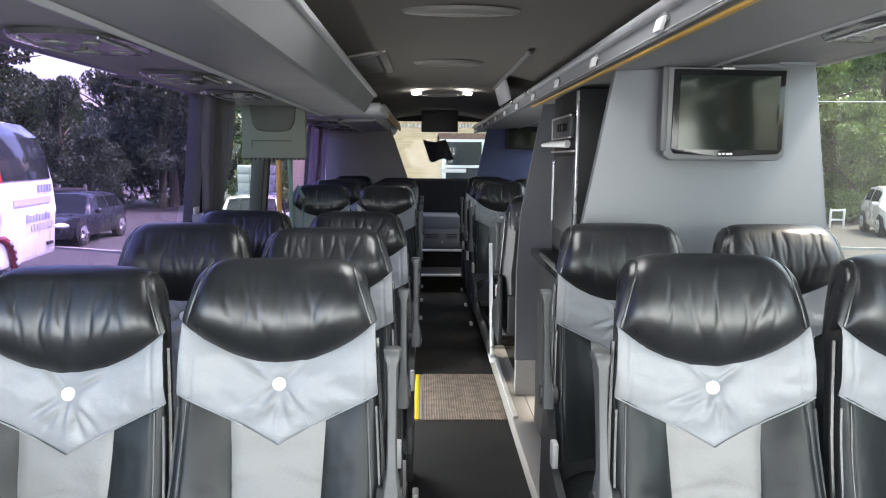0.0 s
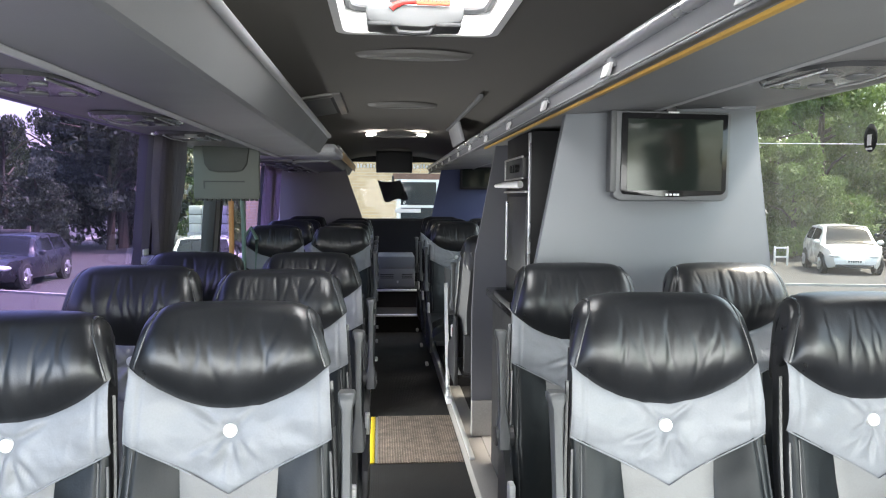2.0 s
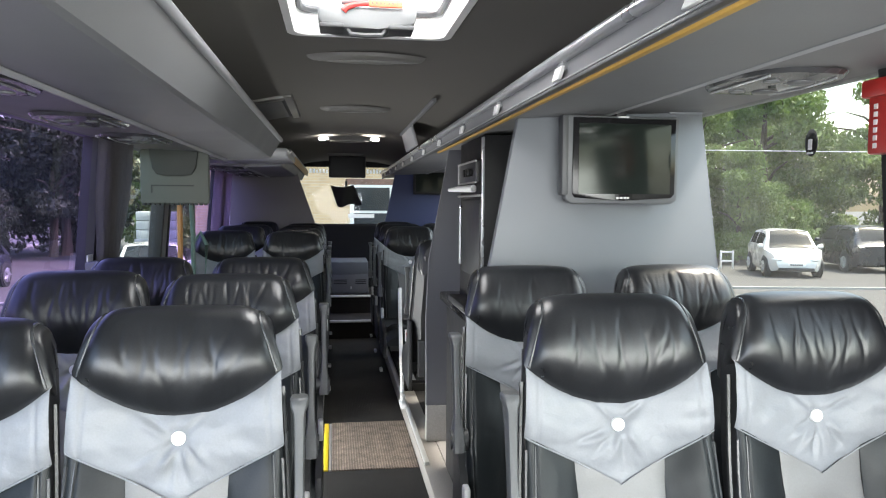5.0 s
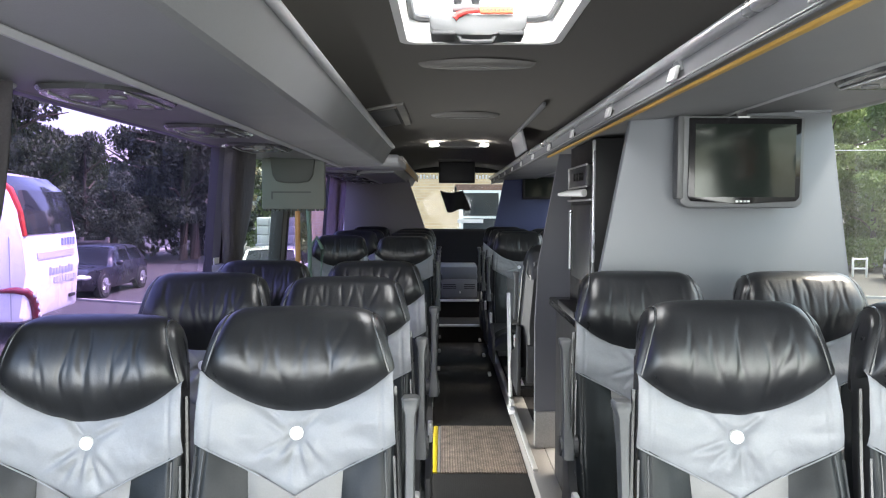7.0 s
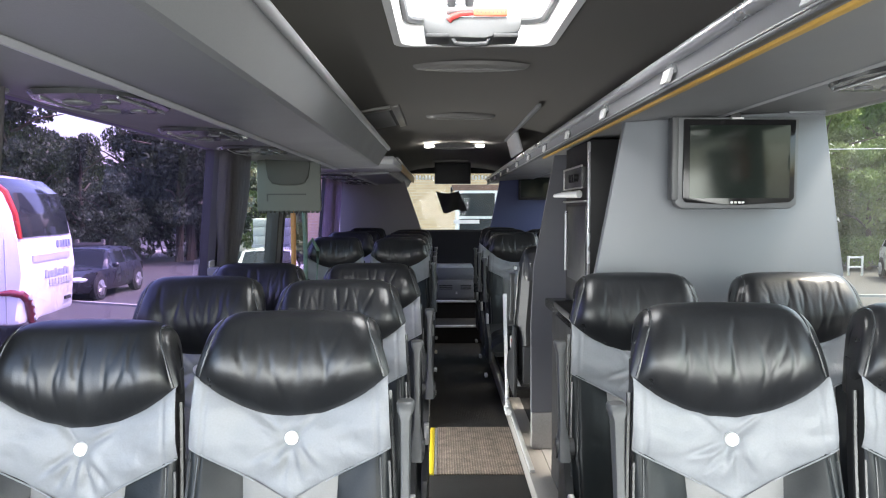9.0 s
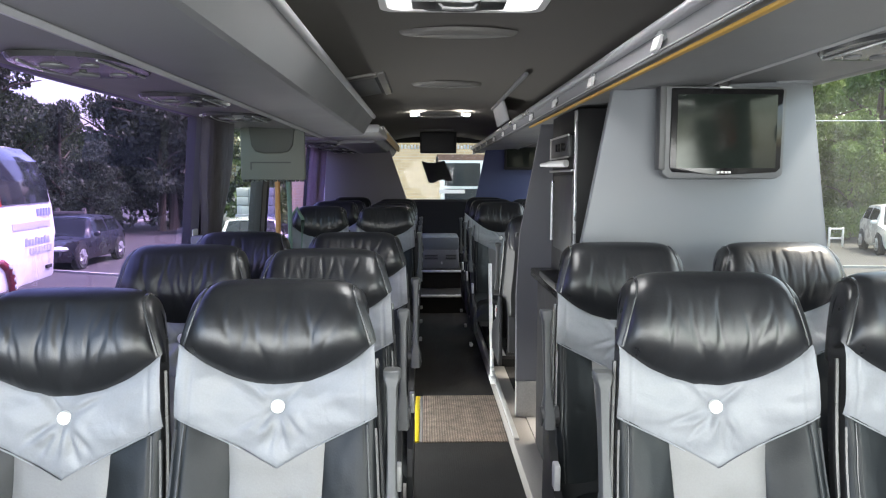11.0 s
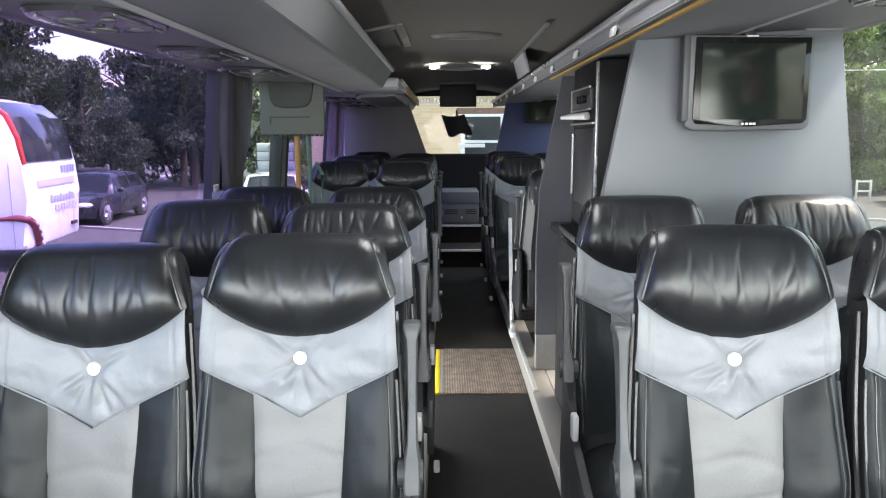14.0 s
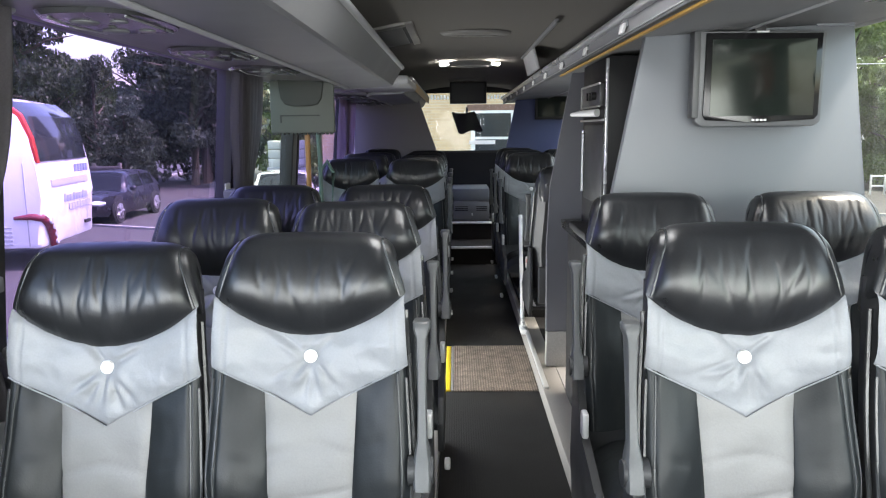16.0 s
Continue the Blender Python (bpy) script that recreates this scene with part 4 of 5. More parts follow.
left_rack(Y0 + 0.02, 4.95, "parcel_rack", "grey moulded overhead parcel rack with a pale lip")
left_rack(5.95, 9.6, "parcel_rack", "grey overhead parcel rack with a buff lip end", True)
low = thing("door_soffit", (0, 0, 0), "pale grey soffit over the side door", "soffit", kind="structure")
part("panel", boxed(-1.22, -0.46, 4.97, 5.94, 1.80, 1.86, 0.02), RACK_LIGHT, low)
rr = thing("parcel_rack", (0, 0, 0), "grey overhead parcel rack with an open silver rail", "parcel rack", "parcel racks")
part("shelf", prismed([(0.425, 1.806), (0.835, 1.826), (0.84, 1.836), (0.43, 1.824)], "y", Y0 + 0.02, 9.0), RACK, rr, angle=25)
part("service_channel", prismed([(0.836, 1.838), (1.255, 1.85), (1.255, 1.865), (0.836, 1.853)], "y", Y0 + 0.02, 9.6), RACK, rr)
part("strip", prismed([(0.828, 1.824), (0.84, 1.820), (0.85, 1.830), (0.838, 1.838)], "y", Y0 + 0.02, 9.0), RACK_LIGHT, rr)
part("top_rail", tubed([(0.405, Y0 + 0.02, 1.863), (0.405, 9.0, 1.863)], 0.016, 12), SILVER, rr, "silver top rail")
part("bottom_rail", boxed(0.410, 0.428, Y0 + 0.02, 9.0, 1.795, 1.806, 0.004), ARM_PLASTIC, rr, "dark bottom rail")
bm = bmesh.new()
prism(bm, [(0.408, 1.855), (0.412, 1.855), (0.424, 1.805), (0.420, 1.805)], "y", Y0 + 0.02, 9.0)
part("infill", bm, RACK, rr, "grey infill strip", smooth=False)
part("amber_edge", boxed(0.424, 0.440, Y0 + 0.02, 4.2, 1.784, 1.793, 0.003), ORANGE, rr, "amber marker strip")
part("pale_lip", boxed(0.408, 0.412, Y0 + 0.02, 9.0, 1.8055, 1.8085), RACK_LIGHT, rr, "thin pale edge")
for i in range(15):
    y = 0.385 + i * 0.716
    if y < 8.9:
        br = part("bracket", prismed([(0.392, 1.868), (0.400, 1.878), (0.414, 1.85), (0.418, 1.83), (0.408, 1.825), (0.399, 1.85)], "y", y - 0.028, y + 0.022, 0.004), RACK, rr, "grey rail bracket")
        part("tab", prismed([(y - 0.030, 1.838), (y + 0.026, 1.838), (y + 0.055, 1.809), (y + 0.0, 1.809)], "x", 0.396, 0.408, 0.003), WHITE_TRIM, br, "white angled tab")
bm = bmesh.new()
prism(bm, [(0.70, 1.99), (0.72, 1.99), (0.86, 1.83), (0.84, 1.83)], "y", Y0 + 0.02, 9.6)
part("back_board", bm, RACK, rr)
bm = bmesh.new()
prism(bm, [(-0.72, 1.99), (-0.74, 1.99), (-0.88, 1.80), (-0.86, 1.80)], "y", Y0 + 0.02, 9.6)
solid("rack_back", bm, RACK, "grey board closing the back of the parcel rack", "trim", kind="structure", smooth=False)


def service_unit(x, y, s):
    u = thing("reading_light_unit", (x, y, 1.792 if x < 0 else 1.846), "dark glossy overhead unit with reading lamps and air nozzles", "reading light", "overhead service units")
    bm = bmesh.new()
    rings = []
    for e, z in ((1.0, -0.004), (0.95, -0.016), (0.62, -0.022)):
        rings.append([Vector((0.15 * e * math.copysign(abs(math.cos(t)) ** 0.6, math.cos(t)), 0.20 * e * math.copysign(abs(math.sin(t)) ** 0.9, math.sin(t)), z)) for t in [i * math.tau / 28 for i in range(28)]])
    vr = loft(bm, rings)
    bm.faces.new(vr[-1]), bm.faces.new(vr[0])
    part("housing", bm, UNIT_GLOSS, u, "dark glossy housing")
    for dy in (-0.085, 0.085):
        bm = bmesh.new()
        disc(bm, (0.03 * s, dy, -0.027), 0.034, (0, 0, -1), 0.008, dome=0.002)
        lm = part("nozzle", bm, BEZEL, u, "dark nozzle")
        bm = bmesh.new()
        disc(bm, (-0.055 * s, dy, -0.026), 0.022, (0, 0, -1), 0.008)
        part("reading_lamp", bm, BEZEL, u, "grey lamp lens")
    for dx in (-0.10, 0.085):
        part("chrome_bar", tubed([(dx * s, -0.15, -0.020), (dx * 1.1 * s, 0.0, -0.024), (dx * s, 0.15, -0.020)], 0.003, 8), SILVER, u, "chrome bar")
    part("call_button", boxed(-0.008, 0.008, -0.008, 0.008, -0.027, -0.02, 0.002), MON_DARK, u, "small dark button")
    return u


for y in (0.6, 1.95, 2.78, 3.52, 6.3, 7.1, 7.9):
    service_unit(-1.03, y, -1)
for y in (0.6, 1.92, 5.2, 6.1, 7.0):
    service_unit(1.04, y, 1)


# ---- curtains ----
def curtain(s, y0, y1, z0, z1, tie, label, pull=0.45, stand=0.035, cloth=CURTAIN):
    """A gathered curtain: folds along y, drawn together at the tie height."""
    bm = bmesh.new()
    folds = max(3, round((y1 - y0) / 0.075))

    def f(a, b):
        z = z0 + (z1 - z0) * b
        pinch = 1 - pull * math.exp(-((z - tie) / 0.22) ** 2) if tie else 1
        mid = y0 + (y1 - y0) * 0.35
        y = mid + (y0 + (y1 - y0) * a - mid) * pinch
        x = wall_x(z) - stand - 0.022 * math.sin(a * folds * math.tau + 0.6 * math.sin(z * 3)) - 0.01 * noise.noise(Vector((a * 6, z * 2, y0)))
        return (s * x, y, z)

    sheet(bm, folds * 10, 16, f)
    bmesh.ops.solidify(bm, geom=bm.faces[:], thickness=0.004)
    c = thing("curtain", (0, 0, 0), label, "curtain", "window curtains")
    part("cloth", bm, cloth, c, angle=80)
    part("heading", tubed([(s * (wall_x(z1) - 0.035), y0 - 0.03, z1 + 0.004), (s * (wall_x(z1) - 0.035), y1 + 0.03, z1 + 0.004)], 0.008, 8), SILVER, c, "slim curtain rail")
    if tie:
        part("tieback", boxed(s * (wall_x(tie) - 0.045) - 0.035, s * (wall_x(tie) - 0.045) + 0.035, y0 + 0.0, y0 + (y1 - y0) * 0.75, tie - 0.02, tie + 0.02, 0.008), WALL_TRIM, c)
    return c


curtain(-1, 1.42, 1.80, 0.80, 1.79, 1.15, "grey curtain drawn back at the window pillar", 0.6, 0.055)
curtain(-1, 3.58, 4.08, 0.90, 1.79, 1.20, "grey curtain gathered and tied back at the door pillar", 0.45, 0.045)
curtain(-1, 6.95, 7.9, 0.9, 1.79, 0, "pale mauve curtain drawn along the window", cloth=MAUVE)
curtain(1, 1.35, 1.62, 0.9, 1.79, 0, "grey curtain drawn back at the window pillar")

# ---- rear partitions ----
for s, m, y, pts, label in ((-1, PANEL_DARK, 8.12, [(-1.27, 0.42), (-0.30, 0.42), (-0.30, 0.9), (-0.365, 1.28), (-0.555, 1.83), (-1.25, 1.84)], "charcoal trimmed partition with a slanted edge"),
                            (1, PANEL_BLUE, 8.12, [(1.27, 0.42), (0.34, 0.42), (0.34, 0.9), (0.395, 1.30), (0.51, 1.86), (1.25, 1.86)], "dark blue trimmed partition with a slanted edge")):
    p = thing("partition", (0, 0, 0), label, "partition", "slanted partitions")
    part("board", prismed(pts, "y", y, y + 0.04, 0.006), m, p)
rt = thing("small_monitor", (0, 0, 0), "small black flat monitor on the blue partition", "monitor")
part("casing", boxed(0.70, 1.08, 8.06, 8.12, 1.60, 1.86, 0.01), RUBBER, rt)
part("screen", boxed(0.725, 1.055, 8.054, 8.058, 1.63, 1.835), SCREEN, rt)

cm = thing("gangway_monitor", (0, 0, 0), "black drop-down monitor over the rear gangway", "monitor")
part("casing", boxed(-0.222, 0.208, 8.78, 8.84, 1.80, 2.05, 0.012), RUBBER, cm)
part("screen", boxed(-0.195, 0.18, 8.774, 8.778, 1.825, 2.03), RUBBER, cm)
part("bracket", boxed(-0.06, 0.05, 8.80, 8.86, 2.03, 2.07), RUBBER, cm)
bag = thing("hanging_cloth", (0, 0, 0), "black square cloth hanging askew by the rear window", "cloth")
bm = bmesh.new()
c4 = [Vector((-0.21, 9.5, 1.73)), Vector((0.085, 9.5, 1.735)), Vector((0.19, 9.5, 1.49)), Vector((-0.12, 9.5, 1.455))]
sheet(bm, 14, 14, lambda u, v: tuple(c4[0].lerp(c4[1], u).lerp(c4[3].lerp(c4[2], u), v) + Vector((0, 0.02 * math.sin(u * 7 + v * 3), -0.028 * math.sin(u * math.pi) * (1 - v) - 0.016 * math.sin(u * 9) * v))))
bmesh.ops.solidify(bm, geom=bm.faces[:], thickness=0.006)
part("cloth", bm, RUBBER, bag)
part("suction_hook", tubed([(-0.01, 9.50, 1.71), (-0.01, 9.52, 1.77), (-0.01, 9.76, 1.78)], 0.014, 8), ARM_PLASTIC, bag, "grey suction hook")

locker = thing("rear_locker", (0, 0, 0), "grey box with vent slots at the end of the gangway", "locker")
part("body", boxed(-0.20, 0.25, 9.02, 9.72, 0.40, 0.79, 0.008), WALL_TRIM, locker)
part("upper_panel", boxed(-0.195, 0.245, 9.008, 9.022, 0.645, 0.785, 0.004), PANEL, locker, "pale grey panel")
part("lower_panel", boxed(-0.195, 0.245, 9.010, 9.022, 0.415, 0.632, 0.004), RACK, locker)
for x0, x1 in ((-0.17, -0.01), (0.09, 0.22)):
    for k in range(3):
        part("vent_slot", boxed(x0, x1, 9.004, 9.012, 0.52 + k * 0.022, 0.53 + k * 0.022), RUBBER, locker)
part("catch", boxed(0.03, 0.05, 9.002, 9.012, 0.46, 0.49, 0.003), SEAT_METAL, locker)

# ---- partition with television, and the galley behind it ----
bulk = thing("partition", (0, 0, 0), "blue-grey laminate partition with slanted edges behind the second row", "partition", "slanted partitions")
part("board", prismed([(1.30, 0.08), (1.318, 1.0), (1.302, 1.27), (1.222, 1.85), (0.508, 1.815), (0.398, 1.22), (0.375, 1.05), (0.375, 0.08)], "y", 2.66, 2.70, 0.004), PANEL, bulk)
part("capping", boxed(1.09, 1.222, 2.652, 2.70, 1.838, 1.856, 0.004), PANEL, bulk, "grey capping")
tv = thing("television", (0, 0, 0), "grey-framed flat television mounted on the partition", "television")
part("casing", prismed([(0.666, 1.515), (0.690, 1.499), (1.07, 1.499), (1.094, 1.512), (1.098, 1.815), (0.656, 1.820)], "y", 2.585, 2.63, 0.010), BEZEL, tv)
part("side_rail", boxed(0.652, 0.676, 2.58, 2.63, 1.53, 1.82, 0.006), ARM_PLASTIC, tv, "grey side rail")
part("inner_frame", prismed([(0.700, 1.522), (0.88, 1.512), (1.066, 1.522), (1.080, 1.536), (1.082, 1.808), (0.692, 1.811), (0.690, 1.538)], "y", 2.578, 2.59, 0.004), BLACK_GLOSS, tv, "black glossy frame")
part("screen", boxed(0.712, 1.060, 2.5745, 2.579, 1.536, 1.789), SCREEN, tv, "dark glossy screen")
part("wall_mount", box(boxed(0.78, 0.97, 2.628, 2.662, 1.56, 1.76), 0.86, 0.90, 2.60, 2.66, 1.80, 1.86, 0.006), RUBBER, tv)
for x in (0.856, 0.870, 0.884, 0.896):
    part("maker_mark", boxed(x, x + 0.009, 2.5755, 2.578, 1.518, 1.525), WHITE_TRIM, tv, "small pale mark")
part("top_button", boxed(0.86, 0.90, 2.579, 2.585, 1.811, 1.816), WHITE_TRIM, tv)

gal = thing("galley_unit", (0, 0, 0), "tall black galley cabinet with built-in appliances", "galley cabinet")
part("carcass", prismed([(0.492, 1.03), (0.492, 1.80), (1.22, 1.80), (1.22, 1.03)], "y", 3.20, 3.80, 0.004), UNIT_DARK, gal)
part("lower_cupboard", boxed(0.43, 1.22, 2.74, 3.85, 0.086, 1.0, 0.006), UNIT_DARK, gal)
part("counter", boxed(0.40, 1.22, 2.72, 3.90, 0.985, 1.03, 0.008), BLACK_GLOSS, gal, "black worktop")
part("corner_strip", boxed(0.482, 0.494, 3.192, 3.215, 1.10, 1.79, 0.003), SILVER, gal, "bright metal corner strip")
ov = part("oven_door", boxed(0.480, 0.494, 3.24, 3.70, 1.16, 1.515, 0.006), SEAT_SHELL, gal, "dark grey oven door")
part("door_grip", tubed([(0.462, 3.62, 1.20), (0.462, 3.62, 1.49)], 0.008, 8), STEEL, ov, "steel pull bar")
cf = part("coffee_maker", boxed(0.466, 0.494, 3.26, 3.70, 1.595, 1.69, 0.006), SEAT_SHELL, gal, "dark drinks dispenser")
part("steel_frame", box(box(boxed(0.462, 0.470, 3.25, 3.71, 1.686, 1.694), 0.462, 0.470, 3.25, 3.71, 1.591, 1.598), 0.462, 0.470, 3.70, 3.71, 1.598, 1.686), STEEL, cf, "bright steel frame")
for k in range(3):
    part("knob", tubed([(0.466, 3.34 + 0.06 * k, 1.64), (0.446, 3.34 + 0.06 * k, 1.64)], 0.018, 10), UNIT_DARK, cf, "black knob")
part("tap", tubed([(0.478, 3.36, 1.568), (0.42, 3.46, 1.566), (0.39, 3.53, 1.563)], [0.018, 0.014, 0.008], 10), WHITE_TRIM, gal, "white spout")
part("shelf_edge", boxed(0.472, 0.492, 3.22, 3.78, 1.53, 1.54, 0.003), STEEL, gal)
tray = thing("black_tray", (0, 0, 0), "stacked black trays on the galley worktop", "tray")
part("upper_tray", boxed(0.37, 0.60, 3.0, 3.42, 1.045, 1.075, 0.008), UNIT_DARK, tray)
part("lower_tray", boxed(0.385, 0.60, 3.03, 3.40, 1.03, 1.045, 0.004), SEAT_SHELL, tray)
sv = thing("paper_cups", (0.56, 3.10, 1.076), "short stack of white boxes on the trays", "box")
for k in range(3):
    part("carton", boxed(-0.05, 0.04, -0.06, 0.06, 0.03 * k, 0.03 * k + 0.022, 0.003), WHITE_TRIM, sv)
par = thing("partition", (0, 0, 0), "grey laminate partition with a slanted edge and patterned metal foot", "partition", "slanted partitions")
part("board", prismed([(1.26, 0.30), (1.30, 1.1), (1.24, 1.84), (0.512, 1.82), (0.393, 1.17), (0.376, 0.82), (0.378, 0.30)], "y", 4.30, 4.34, 0.004), GALLEY_GREY, par)
part("kick_plate", boxed(0.379, 0.75, 4.285, 4.34, 0.087, 0.30, 0.004), KICK, par, "patterned metal kick plate")

# ---- flip-down monitor, handrails, stickers ----
fm = thing("drop_monitor", (0, 0, 0), "grey-green drop-down monitor seen from the back", "monitor")
part("casing", boxed(-1.243, -0.868, 4.40, 4.45, 1.49, 1.795, 0.010), MON_GREY, fm)
part("recess", prismed([(-1.19, 1.80), (-1.175, 1.69), (-1.15, 1.655), (-1.10, 1.645), (-1.01, 1.645), (-0.96, 1.655), (-0.935, 1.69), (-0.92, 1.80)], "y", 4.375, 4.402, 0.008), MON_DARK, fm, "darker hump")
part("slot", boxed(-1.185, -0.95, 4.396, 4.402, 1.588, 1.596), MON_DARK, fm)
part("slot", boxed(-1.185, -1.177, 4.396, 4.402, 1.55, 1.59), MON_DARK, fm)
for k in range(14):
    part("bottom_tab", boxed(-1.235 + k * 0.026, -1.219 + k * 0.026, 4.402, 4.44, 1.480, 1.492, 0.002), MON_DARK, fm)
part("hinge_arm", box(boxed(-1.20, -1.14, 4.42, 4.46, 1.77, 1.83), -0.97, -0.91, 4.42, 4.46, 1.77, 1.83), SEAT_SHELL, fm)
for pts, r, m, label in (([(-1.13, 4.9, 0.0), (-1.13, 4.9, 1.78)], 0.017, POLE_ORANGE, "orange upright grab pole by the side door"),
                         ([(-1.07, 5.0, 0.0), (-1.07, 5.0, 1.3), (-1.10, 5.05, 1.78)], 0.015, POLE_GREEN, "dark green upright grab pole by the side door"),
                         ([(-1.03, 5.04, 0.08), (-1.01, 5.04, 0.9), (-0.99, 5.04, 1.22), (-1.03, 5.04, 1.30), (-1.07, 5.04, 1.24)], 0.013, POLE_GREEN, "curved grey-green handrail by the side door")):
    pl = thing("grab_pole", (0, 0, 0), label, "grab pole", "door grab poles")
    part("pole", tubed(pts, r, 10), m, pl)
    bm = bmesh.new()
    disc(bm, (pts[0][0], pts[0][1], pts[0][2] + 0.012), r * 1.8, (0, 0, 1), 0.012)
    part("flange", bm, SEAT_METAL, pl)
scr = thing("modesty_screen", (0, 0, 0), "dark modesty screen behind the door well", "screen")
part("board", boxed(-1.25, -0.30, 5.06, 5.085, 0.08, 0.95, 0.006), WALL_TRIM, scr)

rail = thing("seat_rail", (0, 0, 0), "white upright grab rail beside the gangway seats", "grab rail")
part("post", tubed([(0.31, 5.08, 0.09), (0.33, 5.5, 0.62), (0.33, 5.56, 0.86)], 0.014, 8), WHITE_TRIM, rail)
part("foot", boxed(0.29, 0.33, 5.0, 5.14, 0.083, 0.12, 0.006), WHITE_TRIM, rail)

ham2 = thing("emergency_hammer", (0, 0, 0), "red emergency hammer in its holder on the window pillar", "hammer")
hx = wall_x(1.7) - 0.02
part("holder", boxed(hx - 0.022, hx + 0.02, 1.665, 1.767, 1.63, 1.79, 0.008), RED, ham2, "red plastic holder")
part("hammer_head", boxed(hx - 0.034, hx + 0.006, 1.66, 1.782, 1.775, 1.822, 0.008), RED, ham2)
for k in range(6):
    part("letter_bar", boxed(hx - 0.0245, hx - 0.0215, 1.73, 1.742, 1.645 + k * 0.020, 1.658 + k * 0.020), WHITE_TRIM, ham2)
st = thing("belt_sticker", (0, 0, 0), "black oval seat-belt notice stuck on the window", "sticker")
bm = bmesh.new()
disc(bm, (0, 0, 0), 1.0, (-1, 0, 0), 0.05, n=28)
for v in bm.verts:
    v.co = Vector((wall_x(1.66) + 0.028 + v.co.x * 0.03, 2.10 + v.co.y * 0.030, 1.69 + v.co.z * 0.042))
part("oval", bm, UNIT_DARK, st)
part("white_bar", boxed(wall_x(1.66) + 0.0235, wall_x(1.66) + 0.0262, 2.092, 2.108, 1.668, 1.70), WHITE_TRIM, st)
part("white_bar", boxed(wall_x(1.66) + 0.0235, wall_x(1.66) + 0.0262, 2.087, 2.113, 1.655, 1.661), WHITE_TRIM, st)
ls = thing("window_label", (0, 0, 0), "small white notice on the window pillar", "sticker")
part("label", boxed(-wall_x(1.2) + 0.008, -wall_x(1.2) + 0.012, 3.62, 3.70, 1.17, 1.25), WHITE_TRIM, ls)

# ---- the seats in their rows ----
LBL = "black and pale grey leather coach seat "
SEAT_L = coach_seat((-0.483, 1.61, 0.0), 1, 0.3, LBL + "with raised gangway armrest", 1.269)
SEAT_R = coach_seat((0.487, 1.61, -0.007), -1, 1.7, LBL + "with raised gangway armrest", 1.291)
SEAT_LW = coach_seat((-0.952, 1.62, -0.027), 0, 2.9, LBL + "beside the window", 1.275)
SEAT_RW = coach_seat((0.985, 1.61, -0.004), 0, 4.4, LBL + "beside the window", 1.288)
for src, x, y, dz in ((SEAT_L, -0.480, 2.32, 0.004), (SEAT_RW, -0.922, 2.32, -0.002),
                      (SEAT_L, -0.452, 3.06, 0.004), (SEAT_LW, -0.924, 3.06, 0.0),
                      (SEAT_L, -0.455, 5.45, 0.022), (SEAT_LW, -0.935, 5.45, 0.022), (SEAT_L, -0.455, 6.2, 0.022), (SEAT_RW, -0.92, 6.2, 0.022), (SEAT_L, -0.455, 6.95, 0.022), (SEAT_LW, -0.92, 6.95, 0.022),
                      (SEAT_R, 0.472, 2.32, 0.002), (SEAT_LW, 0.985, 2.32, 0.018),
                      (SEAT_R, 0.455, 6.0, 0.022), (SEAT_LW, 0.93, 6.0, 0.022), (SEAT_R, 0.452, 6.75, 0.022), (SEAT_RW, 0.92, 6.75, 0.022), (SEAT_R, 0.452, 7.5, 0.022), (SEAT_LW, 0.92, 7.5, 0.022),
                      (SEAT_L, -0.455, 7.68, 0.022), (SEAT_RW, -0.92, 7.68, 0.022)):
    copy_thing(src, pose(x, y, dz))
for src, x in ((SEAT_L, 0.56), (SEAT_RW, 1.03)):
    back = copy_thing(src, pose(x, 4.72, 0.004, 0, 0, 180))
    tagged(back, "black and pale grey leather coach seat turned towards the rear")
# the front seat beside the gangway on the door-less side is a little broader
SEAT_R.matrix_basis = pose(0.487, 1.61, -0.007) @ Matrix.Diagonal((1.03, 1, 1, 1))

# ---- outside: car park, trees, vehicles, houses ----
G = -0.75
bm = bmesh.new()
sheet(bm, 24, 24, lambda u, v: ((u - 0.5) * 600, (v - 0.5) * 600, G))
solid("ground", bm, ASPHALT, "worn grey asphalt car park", "ground", kind="structure", smooth=False)
solid("kerb", prismed([(8.0, 18.95), (19.0, 17.2), (19.0, 17.3), (8.0, 19.05)], "z", G, G + 0.06), KERB, "pale kerb along the car park", "kerb", kind="structure")
solid("kerb", boxed(-15.2, -15.0, -4, 60, G, G + 0.12, 0.02), KERB, "pale kerb along the car park", "kerb", kind="structure")


def leaves(bm, rng, centre, radii, count, size):
    for _ in range(count):
        d = Vector((rng.gauss(0, 1), rng.gauss(0, 1), rng.gauss(0, 1))).normalized() * (0.45 + 0.55 * rng.random() ** 0.5)
        p = Vector(centre) + Vector((d.x * radii[0], d.y * radii[1], d.z * radii[2]))
        q = Euler((rng.uniform(0, 6.28), rng.uniform(0, 6.28), rng.uniform(0, 6.28))).to_matrix()
        s = size * rng.uniform(0.6, 1.3)
        bm.faces.new([bm.verts.new(p + q @ Vector(c)) for c in ((-s, 0, 0), (0, -s * 0.5, 0.1 * s), (s, 0, 0), (0, s * 0.5, 0.1 * s))])


